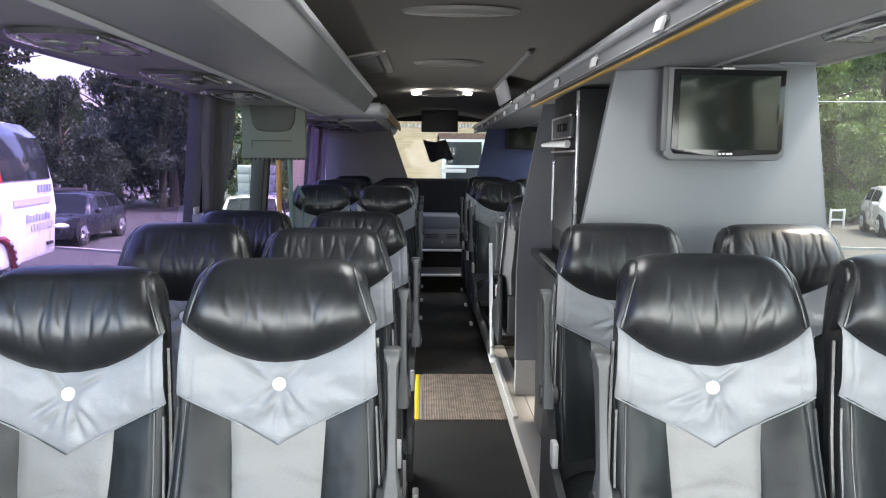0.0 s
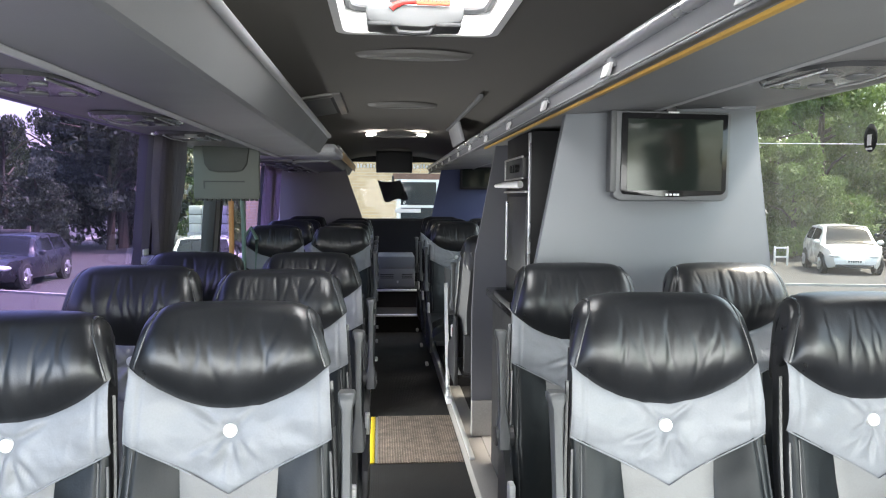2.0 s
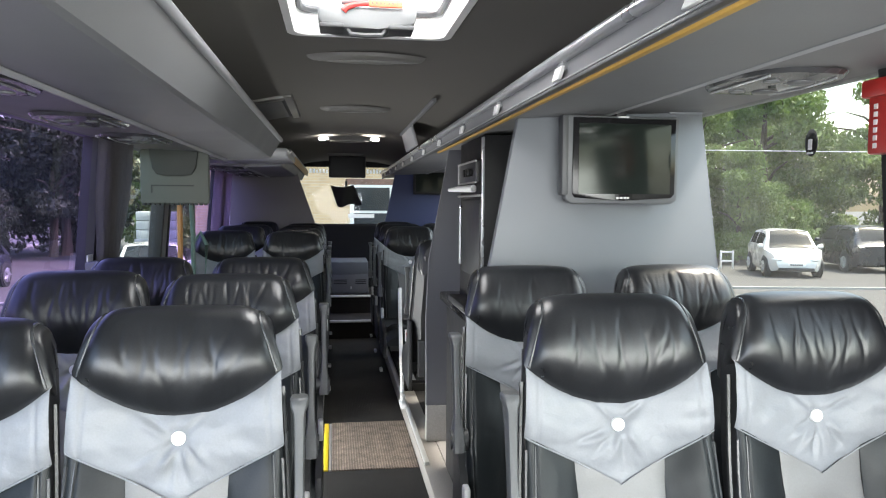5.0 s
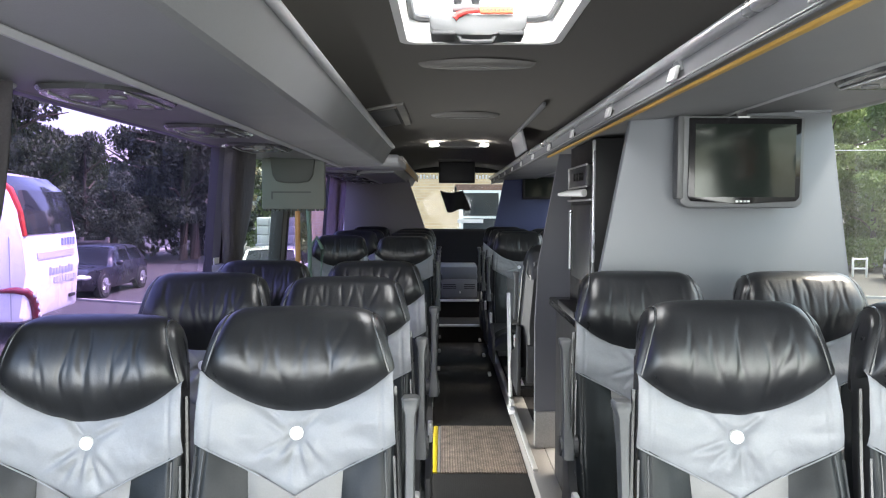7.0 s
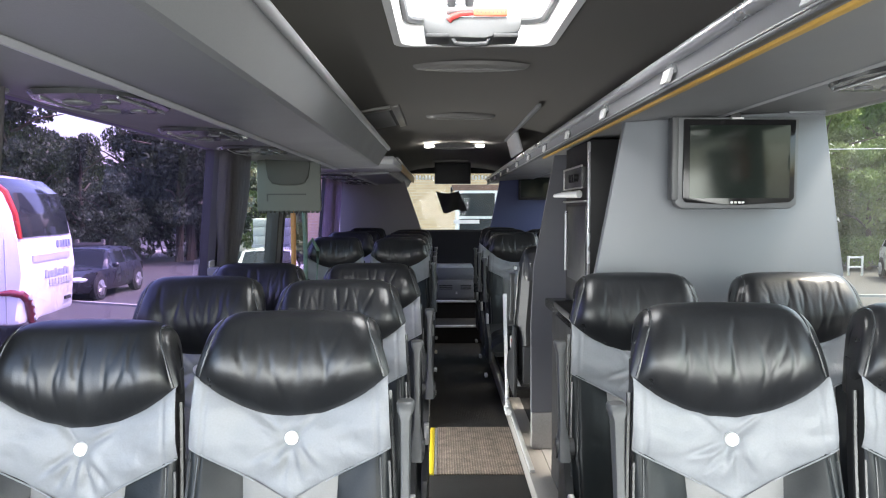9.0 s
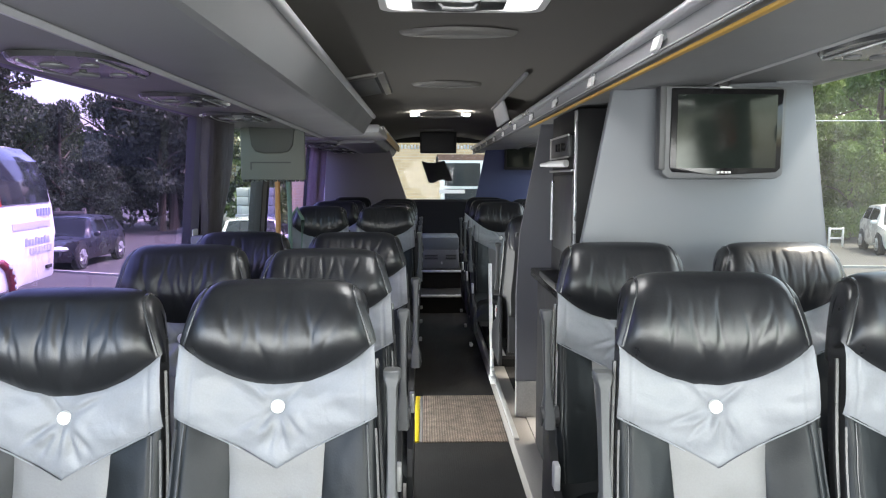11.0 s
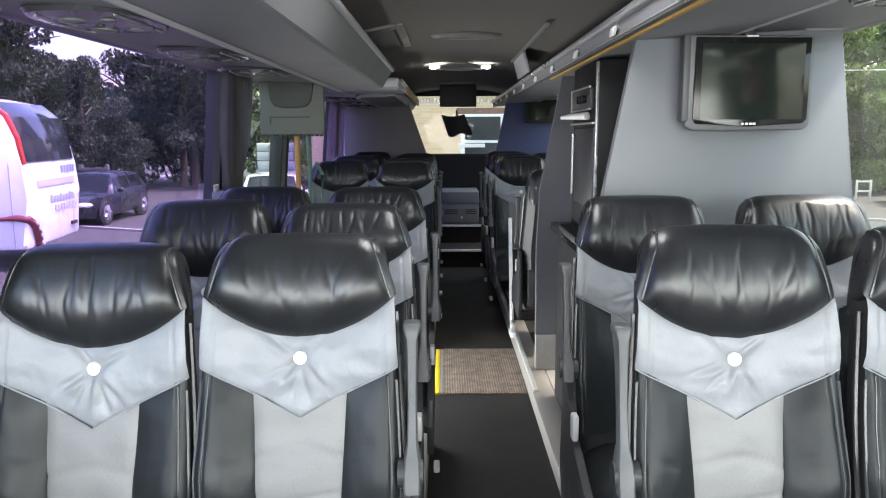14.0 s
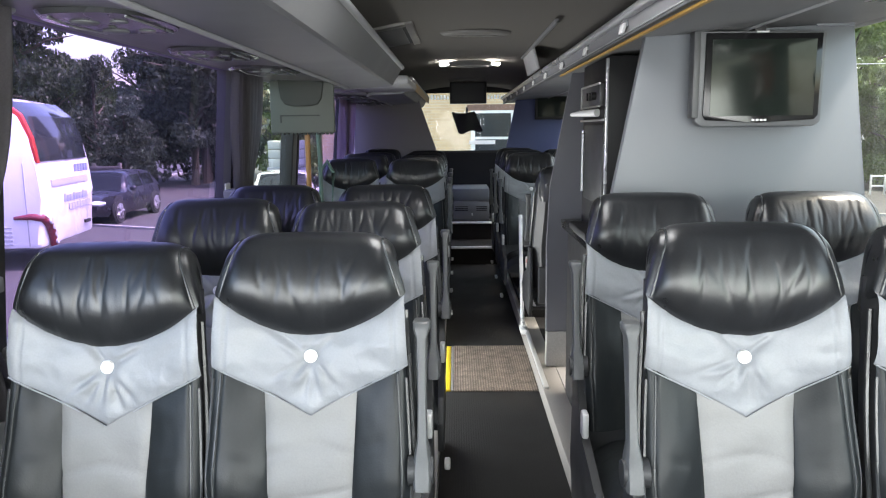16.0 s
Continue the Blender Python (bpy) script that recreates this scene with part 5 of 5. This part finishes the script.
def tree(at, height, spread, leaf, seed, label, low=0.25, count=15000, size=0.125):
    rng = random.Random(seed)
    t = thing("tree", at, label, "tree", "trees round the car park")
    bm = bmesh.new()
    tube(bm, [(0, 0, 0), (0.1, 0, height * 0.25), (0.0, 0.1, height * 0.5), (0.1, 0.1, height * 0.8)], [0.26, 0.2, 0.15, 0.05], 8)
    tips = []
    for k in range(9):
        a, h = k * 2.4 + rng.uniform(-0.4, 0.4), height * rng.uniform(0.3, 0.75)
        r = spread * rng.uniform(0.5, 0.85)
        tip = Vector((math.cos(a) * r, math.sin(a) * r, h + rng.uniform(0.6, 1.8)))
        tube(bm, [(0.05, 0.05, h), tuple(Vector((0.05, 0.05, h)).lerp(tip, 0.5) + Vector((0, 0, 0.25))), tuple(tip)], [0.09, 0.06, 0.02], 6)
        tips.append(tip)
    part("trunk", bm, BARK, t)
    bm = bmesh.new()
    clumps = 34
    for k in range(clumps):
        a, rr = rng.uniform(0, 6.28), spread * rng.random() ** 0.5
        z = height * rng.uniform(low, 0.95)
        rr *= max(0.25, 1 - (z / height) ** 2.2)
        leaves(bm, rng, (math.cos(a) * rr, math.sin(a) * rr, z), (spread * rng.uniform(0.18, 0.36), spread * rng.uniform(0.18, 0.36), height * rng.uniform(0.05, 0.11)), count // clumps, size)
    part("crown", bm, leaf, t, smooth=False)
    return t


TREE_A = tree((19, 31, G), 9.5, 3.6, LEAF, 1, "broad green leafy tree behind the parked cars", 0.08)
TREE_B = tree((25, 31, G), 8.0, 3.4, LEAF_PALE, 2, "pale green leafy tree with thin gaps of sky", 0.05)
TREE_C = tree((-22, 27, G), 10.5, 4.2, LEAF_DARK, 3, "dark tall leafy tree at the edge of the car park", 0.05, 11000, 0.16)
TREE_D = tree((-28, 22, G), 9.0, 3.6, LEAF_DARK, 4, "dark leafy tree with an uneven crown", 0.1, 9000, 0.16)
for src, x, y, s, r in ((TREE_A, 13.5, 34, 1.05, 40), (TREE_A, 11.8, 29, 0.95, 220), (TREE_B, 14.6, 28.5, 0.8, 150), (TREE_A, 9.0, 31, 1.0, 70), (TREE_A, 15.5, 27, 0.5, 310), (TREE_B, 16.5, 38, 1.0, 120), (TREE_A, 29.5, 30, 0.95, 200), (TREE_B, 22.0, 36, 1.25, 80), (TREE_A, 33, 24, 1.0, 10), (TREE_B, 34, 30, 1.1, 250),
                        (TREE_A, 23.5, 27.5, 0.42, 33), (TREE_A, 27.5, 26.0, 0.45, 90), (TREE_B, 18.5, 29.5, 0.4, 130), (TREE_A, 31.5, 21.5, 0.45, 170), (TREE_A, 38, 20, 1.0, 300), (TREE_B, 37, 12, 1.1, 60), (TREE_A, 36, 3, 1.0, 20), (TREE_B, 36, -8, 1.1, 190),
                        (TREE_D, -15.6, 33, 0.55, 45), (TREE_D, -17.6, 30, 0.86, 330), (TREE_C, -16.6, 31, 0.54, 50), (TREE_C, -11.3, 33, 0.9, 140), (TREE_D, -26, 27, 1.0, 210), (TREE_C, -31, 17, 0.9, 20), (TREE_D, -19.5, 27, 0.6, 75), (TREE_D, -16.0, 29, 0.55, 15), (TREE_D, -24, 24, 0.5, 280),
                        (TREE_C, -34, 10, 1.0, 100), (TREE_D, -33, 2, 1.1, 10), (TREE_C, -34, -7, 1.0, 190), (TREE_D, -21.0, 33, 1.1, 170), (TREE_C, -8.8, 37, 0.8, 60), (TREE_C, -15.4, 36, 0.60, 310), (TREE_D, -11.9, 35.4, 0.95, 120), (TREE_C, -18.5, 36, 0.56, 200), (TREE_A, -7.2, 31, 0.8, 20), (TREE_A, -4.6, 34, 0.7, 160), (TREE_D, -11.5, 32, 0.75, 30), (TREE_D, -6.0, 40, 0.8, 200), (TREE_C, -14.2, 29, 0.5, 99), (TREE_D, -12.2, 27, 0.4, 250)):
    copy_thing(src, pose(x, y, G, 0, 0, r) @ Matrix.Diagonal((s, s, s, 1)))


def car(at, turn, L, W, H, paint, label, base=0.26, roof0=0.44, roof1=0.80, tail=0.97, nose=0.50):
    """A parked car, nose towards local -y. base, roof0, roof1, tail: shares of the length where the screen, the roof and the rear begin and end."""
    c = thing("car", at, label, "car", "parked cars")
    c.matrix_basis = pose(*at, 0, 0, turn)

    def ease(t):
        t = max(0.0, min(1.0, t))
        return t * t * (3 - 2 * t)

    def half(v):
        return 0.5 * W * (1 - 0.30 * (1 - ease(v / 0.16)) ** 2 - 0.16 * (1 - ease((1 - v) / 0.12)) ** 2)

    def belt(v):
        return H * (nose + (0.60 - nose) * ease(v / base) + 0.03 * ease((v - base) / 0.6)) - 0.16 * H * (1 - ease(v / 0.05)) - 0.06 * H * (1 - ease((1 - v) / 0.05))

    def crest(v):
        up = ease((v - base) / (roof0 - base)) if v < roof0 else 1 - ease((v - roof1) / (tail - roof1)) ** 1.3
        mid = 1 - 0.02 * ((v - (roof0 + roof1) / 2) / 0.25) ** 2
        return belt(v) + max(0.02, up) * (H * mid - belt(v))

    def skin(v, u):
        w, b, top = half(v), belt(v), crest(v)
        lift = min(1.0, (top - b) / (0.35 * H))
        rw = w * (0.94 - 0.18 * lift)
        a = abs(u)
        if a <= 0.6:
            x, z = rw * a / 0.6, top - 0.035 * H * (a / 0.6) ** 3
        else:
            k = (a - 0.6) / 0.4
            x, z = rw + (w - rw) * k ** 0.8, (top - 0.035 * H) + (b - 0.02 - top + 0.035 * H) * k
        return Vector((math.copysign(x, u) if u else 0.0, -L / 2 + L * v, z))

    def patch(v0, v1, u0, u1, out, nv=8, nu=6):
        bm = bmesh.new()

        def f(p, q):
            v, u = v0 + (v1 - v0) * p, u0 + (u1 - u0) * q
            e = 0.004
            nrm = (skin(v + e, u) - skin(v - e, u)).cross(skin(v, u + e) - skin(v, u - e)).normalized()
            if nrm.z < 0:
                nrm.negate()
            return skin(v, u) + nrm * out
        sheet(bm, nv, nu, f)
        bmesh.ops.solidify(bm, geom=bm.faces[:], thickness=0.008)
        return bm

    bm = bmesh.new()
    rings = []
    for i in range(37):
        v = i / 36
        w, b = half(v), belt(v)
        z0 = 0.20 + 0.10 * (1 - ease(v / 0.06)) + 0.10 * (1 - ease((1 - v) / 0.06))
        upper = [skin(v, u) for u in (-1, -0.9, -0.8, -0.7, -0.6, -0.45, -0.2, 0, 0.2, 0.45, 0.6, 0.7, 0.8, 0.9, 1)]
        y = -L / 2 + L * v
        rings.append([Vector((-w * 0.9, y, z0)), Vector((-w * 1.0, y, z0 + 0.12)), Vector((-w * 1.02, y, b - 0.16))] + upper + [Vector((w * 1.02, y, b - 0.16)), Vector((w * 1.0, y, z0 + 0.12)), Vector((w * 0.9, y, z0))])
    vr = loft(bm, rings)
    bm.faces.new(vr[0]), bm.faces.new(vr[-1])
    part("body", bm, paint, c, angle=40)
    part("windscreen", patch(base + 0.025, roof0 - 0.02, -0.53, 0.53, 0.006), CAR_GLASS, c)
    part("rear_window", patch(roof1 + 0.02, roof1 + (tail - roof1) * 0.75, -0.5, 0.5, 0.006), CAR_GLASS, c)
    vm = (roof0 + roof1) / 2
    for sx in (-1, 1):
        for v0, v1 in ((base + (roof0 - base) * 0.72, vm - 0.012), (vm + 0.012, roof1 + 0.03)):
            part("side_window", patch(v0, v1, sx * 0.66, sx * 0.93, 0.006), CAR_GLASS, c)
        r = 0.31 if H < 1.6 else 0.33
        for v in (0.18, 0.82):
            y, hw = -L / 2 + L * v, half(v)
            bm = bmesh.new()
            disc(bm, (sx * (hw * 1.02 + 0.004), y, r + 0.02), r * 1.17, (sx, 0, 0), 0.05, n=26)
            part("wheel_arch", bm, RUBBER, c, "dark wheel arch")
            bm = bmesh.new()
            disc(bm, (sx * (hw * 1.02 + 0.02), y, r), r, (sx, 0, 0), 0.2, n=24)
            wh = part("wheel", bm, TYRE, c)
            bm = bmesh.new()
            disc(bm, (sx * (hw * 1.02 + 0.026), y, r), r * 0.64, (sx, 0, 0), 0.02, n=20, dome=-0.01)
            for k in range(5):
                t = k * math.tau / 5
                tube(bm, [(sx * (hw * 1.02 + 0.03), y, r), (sx * (hw * 1.02 + 0.03), y + r * 0.6 * math.cos(t), r + r * 0.6 * math.sin(t))], 0.03, 6)
            part("rim", bm, RIM, wh)
        bm = bmesh.new()
        for v in bmesh.ops.create_uvsphere(bm, u_segments=14, v_segments=8, radius=1.0)["verts"]:
            v.co = Vector((sx * half(0.04) * 0.84 + v.co.x * 0.17, -L / 2 + 0.15 + v.co.y * 0.17 + sx * v.co.x * 0.06, belt(0.03) - 0.10 + v.co.z * 0.075))
        part("headlight", bm, LIGHT_GLASS, c, "clear headlight")
        bm = bmesh.new()
        for v in bmesh.ops.create_uvsphere(bm, u_segments=12, v_segments=8, radius=1.0)["verts"]:
            v.co = Vector((sx * (half(base) + 0.08) + v.co.x * 0.10, -L / 2 + L * (base + 0.10) + v.co.y * 0.05, belt(base) + 0.07 + v.co.z * 0.07))
        part("mirror", bm, paint, c)
    part("grille", boxed(-0.32 * W, 0.32 * W, -L / 2 - 0.012, -L / 2 + 0.2, 0.22, 0.33, 0.03), RUBBER, c, "dark lower grille")
    part("plate", boxed(-0.26, 0.26, -L / 2 - 0.03, -L / 2 + 0.05, 0.37, 0.47, 0.004), WHITE_TRIM, c, "blank pale plate")
    for k in range(6):
        part("plate_bar", boxed(-0.20 + k * 0.065, -0.155 + k * 0.065, -L / 2 - 0.036, -L / 2 - 0.03, 0.39, 0.45), RUBBER, c)
    return c


car((14.55, 22.5, G), -18, 3.0, 1.66, 1.50, CAR_WHITE, "small silver-white hatchback parked facing the coach", 0.16, 0.40, 0.80, 1.0, 0.50)
car((18.4, 24.2, G), 168, 4.0, 1.78, 1.60, CAR_DARK, "dark hatchback parked beside the white car", 0.22, 0.42, 0.84, 1.0)
car((-9.55, 19.7, G), 1, 3.75, 1.62, 1.27, CAR_DARK, "dark blue sport utility car parked under the trees", 0.28, 0.46, 0.80, 0.99, 0.56)
car((-4.5, 18.6, G), 10, 3.8, 1.62, 1.27, CAR_WHITE, "white car parked beyond the side door", 0.25, 0.43, 0.82, 1.0)

fence = thing("fence", (0, 0, 0), "low white tubular fence beside the car park", "fence")
for k in range(2):
    part("post", boxed(13.38 + k * 0.46, 13.44 + k * 0.46, 24.4, 24.46, G, G + 0.66, 0.01), FENCE_WHITE, fence)
for z in (0.26, 0.58):
    part("rail", boxed(13.38, 13.9, 24.41, 24.45, G + z, G + z + 0.06, 0.01), FENCE_WHITE, fence)
wire = thing("overhead_wire", (0, 0, 0), "thin pale overhead cable strung across the trees", "cable")
part("cable", tubed([(6.5, 24.2, 3.42), (12.2, 22.9, 3.32), (17.6, 21.8, 3.27), (30, 19, 3.2)], 0.013, 5), FENCE_WHITE, wire)

# the other coach: its end stands towards this one
oc = thing("white_coach", (-7.26, 13.32, G), "white coach with a red-framed dark screen parked alongside", "coach")
oc.matrix_basis = pose(-7.26, 13.32, G, 0, 0, 8.1)
bm = bmesh.new()
prof = [(-0.0, 0.35), (-0.05, 1.2), (0.0, 1.75), (0.06, 2.2), (0.2, 2.55), (0.5, 2.80), (1.1, 2.92), (10.5, 2.92), (10.6, 0.35)]
prism(bm, [(-p, q) for p, q in prof], "y", -1.25, 1.25, 0.08)
part("body", bm, COACH_WHITE, oc, angle=30)
part("screen", prismed([(0.02, 1.80), (-0.04, 2.2), (-0.175, 2.56), (-0.46, 2.81), (-0.54, 2.74), (-0.28, 2.5), (-0.15, 2.2), (-0.1, 1.80)], "y", -1.12, 1.12, 0.01), CAR_GLASS, oc, "dark curved screen")
part("side_glass", boxed(-9.5, -0.9, 1.235, 1.262, 1.8, 2.75, 0.01), CAR_GLASS, oc, "dark side glazing")
part("side_glass", boxed(-9.5, -0.9, -1.262, -1.235, 1.8, 2.75, 0.01), CAR_GLASS, oc, "dark side glazing")
for y in (-1.15,):
    part("screen_pillar", prismed([(0.035, 1.78), (-0.025, 2.2), (-0.165, 2.58), (-0.46, 2.83), (-0.52, 2.77), (-0.26, 2.5), (-0.12, 2.2), (-0.04, 1.78)], "y", y - 0.06, y + 0.06, 0.01), RED, oc, "red screen pillar")
lamps = part("lamp_cluster", tubed([(-0.40, -1.25, 0.88), (-0.12, -1.27, 0.90), (0.02, -1.21, 0.87), (0.045, -1.04, 0.76), (0.05, -0.93, 0.58), (0.05, -0.88, 0.36)], [0.03, 0.055, 0.07, 0.08, 0.08, 0.06], 10), LAMP_RED, oc, "dark red curved lamp cluster")
for y, z in ((-1.09, 0.80), (-1.0, 0.70), (-0.93, 0.57), (-0.90, 0.44)):
    bm = bmesh.new()
    disc(bm, (0.135, y, z), 0.045, (1, 0, 0), 0.03)
    part("lens", bm, GREY_PAINT, lamps, "round pale lens")
for k in range(5):
    part("vent_slat", boxed(-1.3, -0.45, -1.262, -1.245, 0.42 + k * 0.07, 0.45 + k * 0.07), GREY_PAINT, oc)
part("panel_joint", boxed(-0.20, -0.185, -1.262, -1.245, 0.4, 1.78), GREY_PAINT, oc)
for k in range(5):
    part("livery_bar", boxed(0.02, 0.058, 0.42 + k * 0.14, 0.49 + k * 0.14, 1.56, 1.70), BLUE_GREY, oc)
part("livery_band", boxed(0.02, 0.056, -0.75, 1.0, 1.36, 1.48), GREY_PAINT, oc, "grey band")
for k in range(8):
    part("lettering_bar", boxed(0.02, 0.058, -0.25 + k * 0.15, -0.15 + k * 0.15, 1.05, 1.17 + 0.03 * (k % 3 == 0)), BLUE_GREY, oc)
    part("lettering_bar", boxed(0.02, 0.058, -0.05 + k * 0.14, 0.05 + k * 0.14, 0.90, 1.01), GREY_PAINT, oc)
part("plate", boxed(0.02, 0.058, 0.72, 0.98, 0.56, 0.62), RUBBER, oc)
for y in (-1.1, 1.1):
    for x in (-2.6, -8.0):
        bm = bmesh.new()
        disc(bm, (x, y * 1.15, 0.48), 0.48, (0, math.copysign(1, y), 0), 0.3, n=24)
        wh = part("wheel", bm, TYRE, oc)

boards = thing("board_fence", (-14.6, 24.0, G), "low weathered timber fence under the trees", "fence")
for k in range(24):
    part("board", boxed(k * 0.145, k * 0.145 + 0.13, -0.012, 0.012, 0.05, 1.12 + 0.02 * math.sin(k * 3.1), 0.004), WOOD_GREY, boards)
for x in (0.0, 0.87, 1.74, 2.61, 3.45):
    part("post", boxed(x - 0.05, x + 0.05, 0.02, 0.12, 0, 1.30, 0.01), WOOD_GREY, boards)
part("rail", boxed(-0.05, 3.5, -0.05, -0.013, 1.10, 1.20, 0.008), WOOD_GREY, boards)
solid("kerb", prismed([(-14.0, 20.0), (-3.5, 15.45), (-3.45, 15.56), (-13.95, 20.11)], "z", G, G + 0.05), KERB, "pale kerb along the car park", "kerb", kind="structure")

stack = thing("white_containers", (-6.1, 26.2, G), "stacked white crates beyond the side door", "crates")
for i in range(3):
    for j in range(3):
        part("crate", boxed(-0.63 + i * 0.43, -0.22 + i * 0.43, -0.3, 0.3, 1.03 + j * 0.31, 1.32 + j * 0.31, 0.02), FENCE_WHITE, stack)
part("pallet", boxed(-0.68, 0.68, -0.35, 0.35, 0, 1.02, 0.02), GREY_PAINT, stack)


def house(at, w, d, h, label, wins):
    hs = thing("house", at, label, "house")
    wl = part("wall", boxed(-w / 2, w / 2, 0, d, 0, h), BRICK, hs, "buff brick wall", smooth=False)
    part("roof", prismed([(-0.4, h - 0.05), (d / 2, h + 2.4), (d + 0.4, h - 0.05)], "x", -w / 2 - 0.3, w / 2 + 0.3), ROOF_TILE, hs, smooth=False)
    part("gutter", tubed([(-w / 2, -0.38, h - 0.05), (w / 2, -0.38, h - 0.05)], 0.06, 8), FENCE_WHITE, hs)
    for x0, x1, z0, z1, n in wins:
        wd = part("window", boxed(x0, x1, -0.03, 0.04, z0, z1), FENCE_WHITE, hs, "white framed window", smooth=False)
        step = (x1 - x0) / n
        for k in range(n):
            for za, zb in ((z0 + 0.07, z0 + (z1 - z0) * 0.62), (z0 + (z1 - z0) * 0.62 + 0.07, z1 - 0.07)):
                part("pane", boxed(x0 + k * step + 0.11, x0 + (k + 1) * step - 0.11, -0.04, -0.032, za, zb), CAR_GLASS, wd, smooth=False)
        part("sill", boxed(x0 - 0.08, x1 + 0.08, -0.12, 0.0, z0 - 0.08, z0, 0.01), FENCE_WHITE, wd)
        part("lintel", boxed(x0 - 0.1, x1 + 0.1, -0.02, 0.02, z1, z1 + 0.16), ROOF_TILE, wd, smooth=False)
    return hs


house((1.0, 20.0, G), 9.5, 7, 5.2, "buff brick house with white framed windows behind the coach", [(-0.75, 1.6, 0.75, 2.75, 2), (-3.9, -2.6, 0.9, 2.1, 1), (-3.6, -2.4, 3.5, 4.6, 1), (0.0, 1.4, 3.5, 4.6, 2), (2.9, 4.1, 0.9, 2.1, 1)])
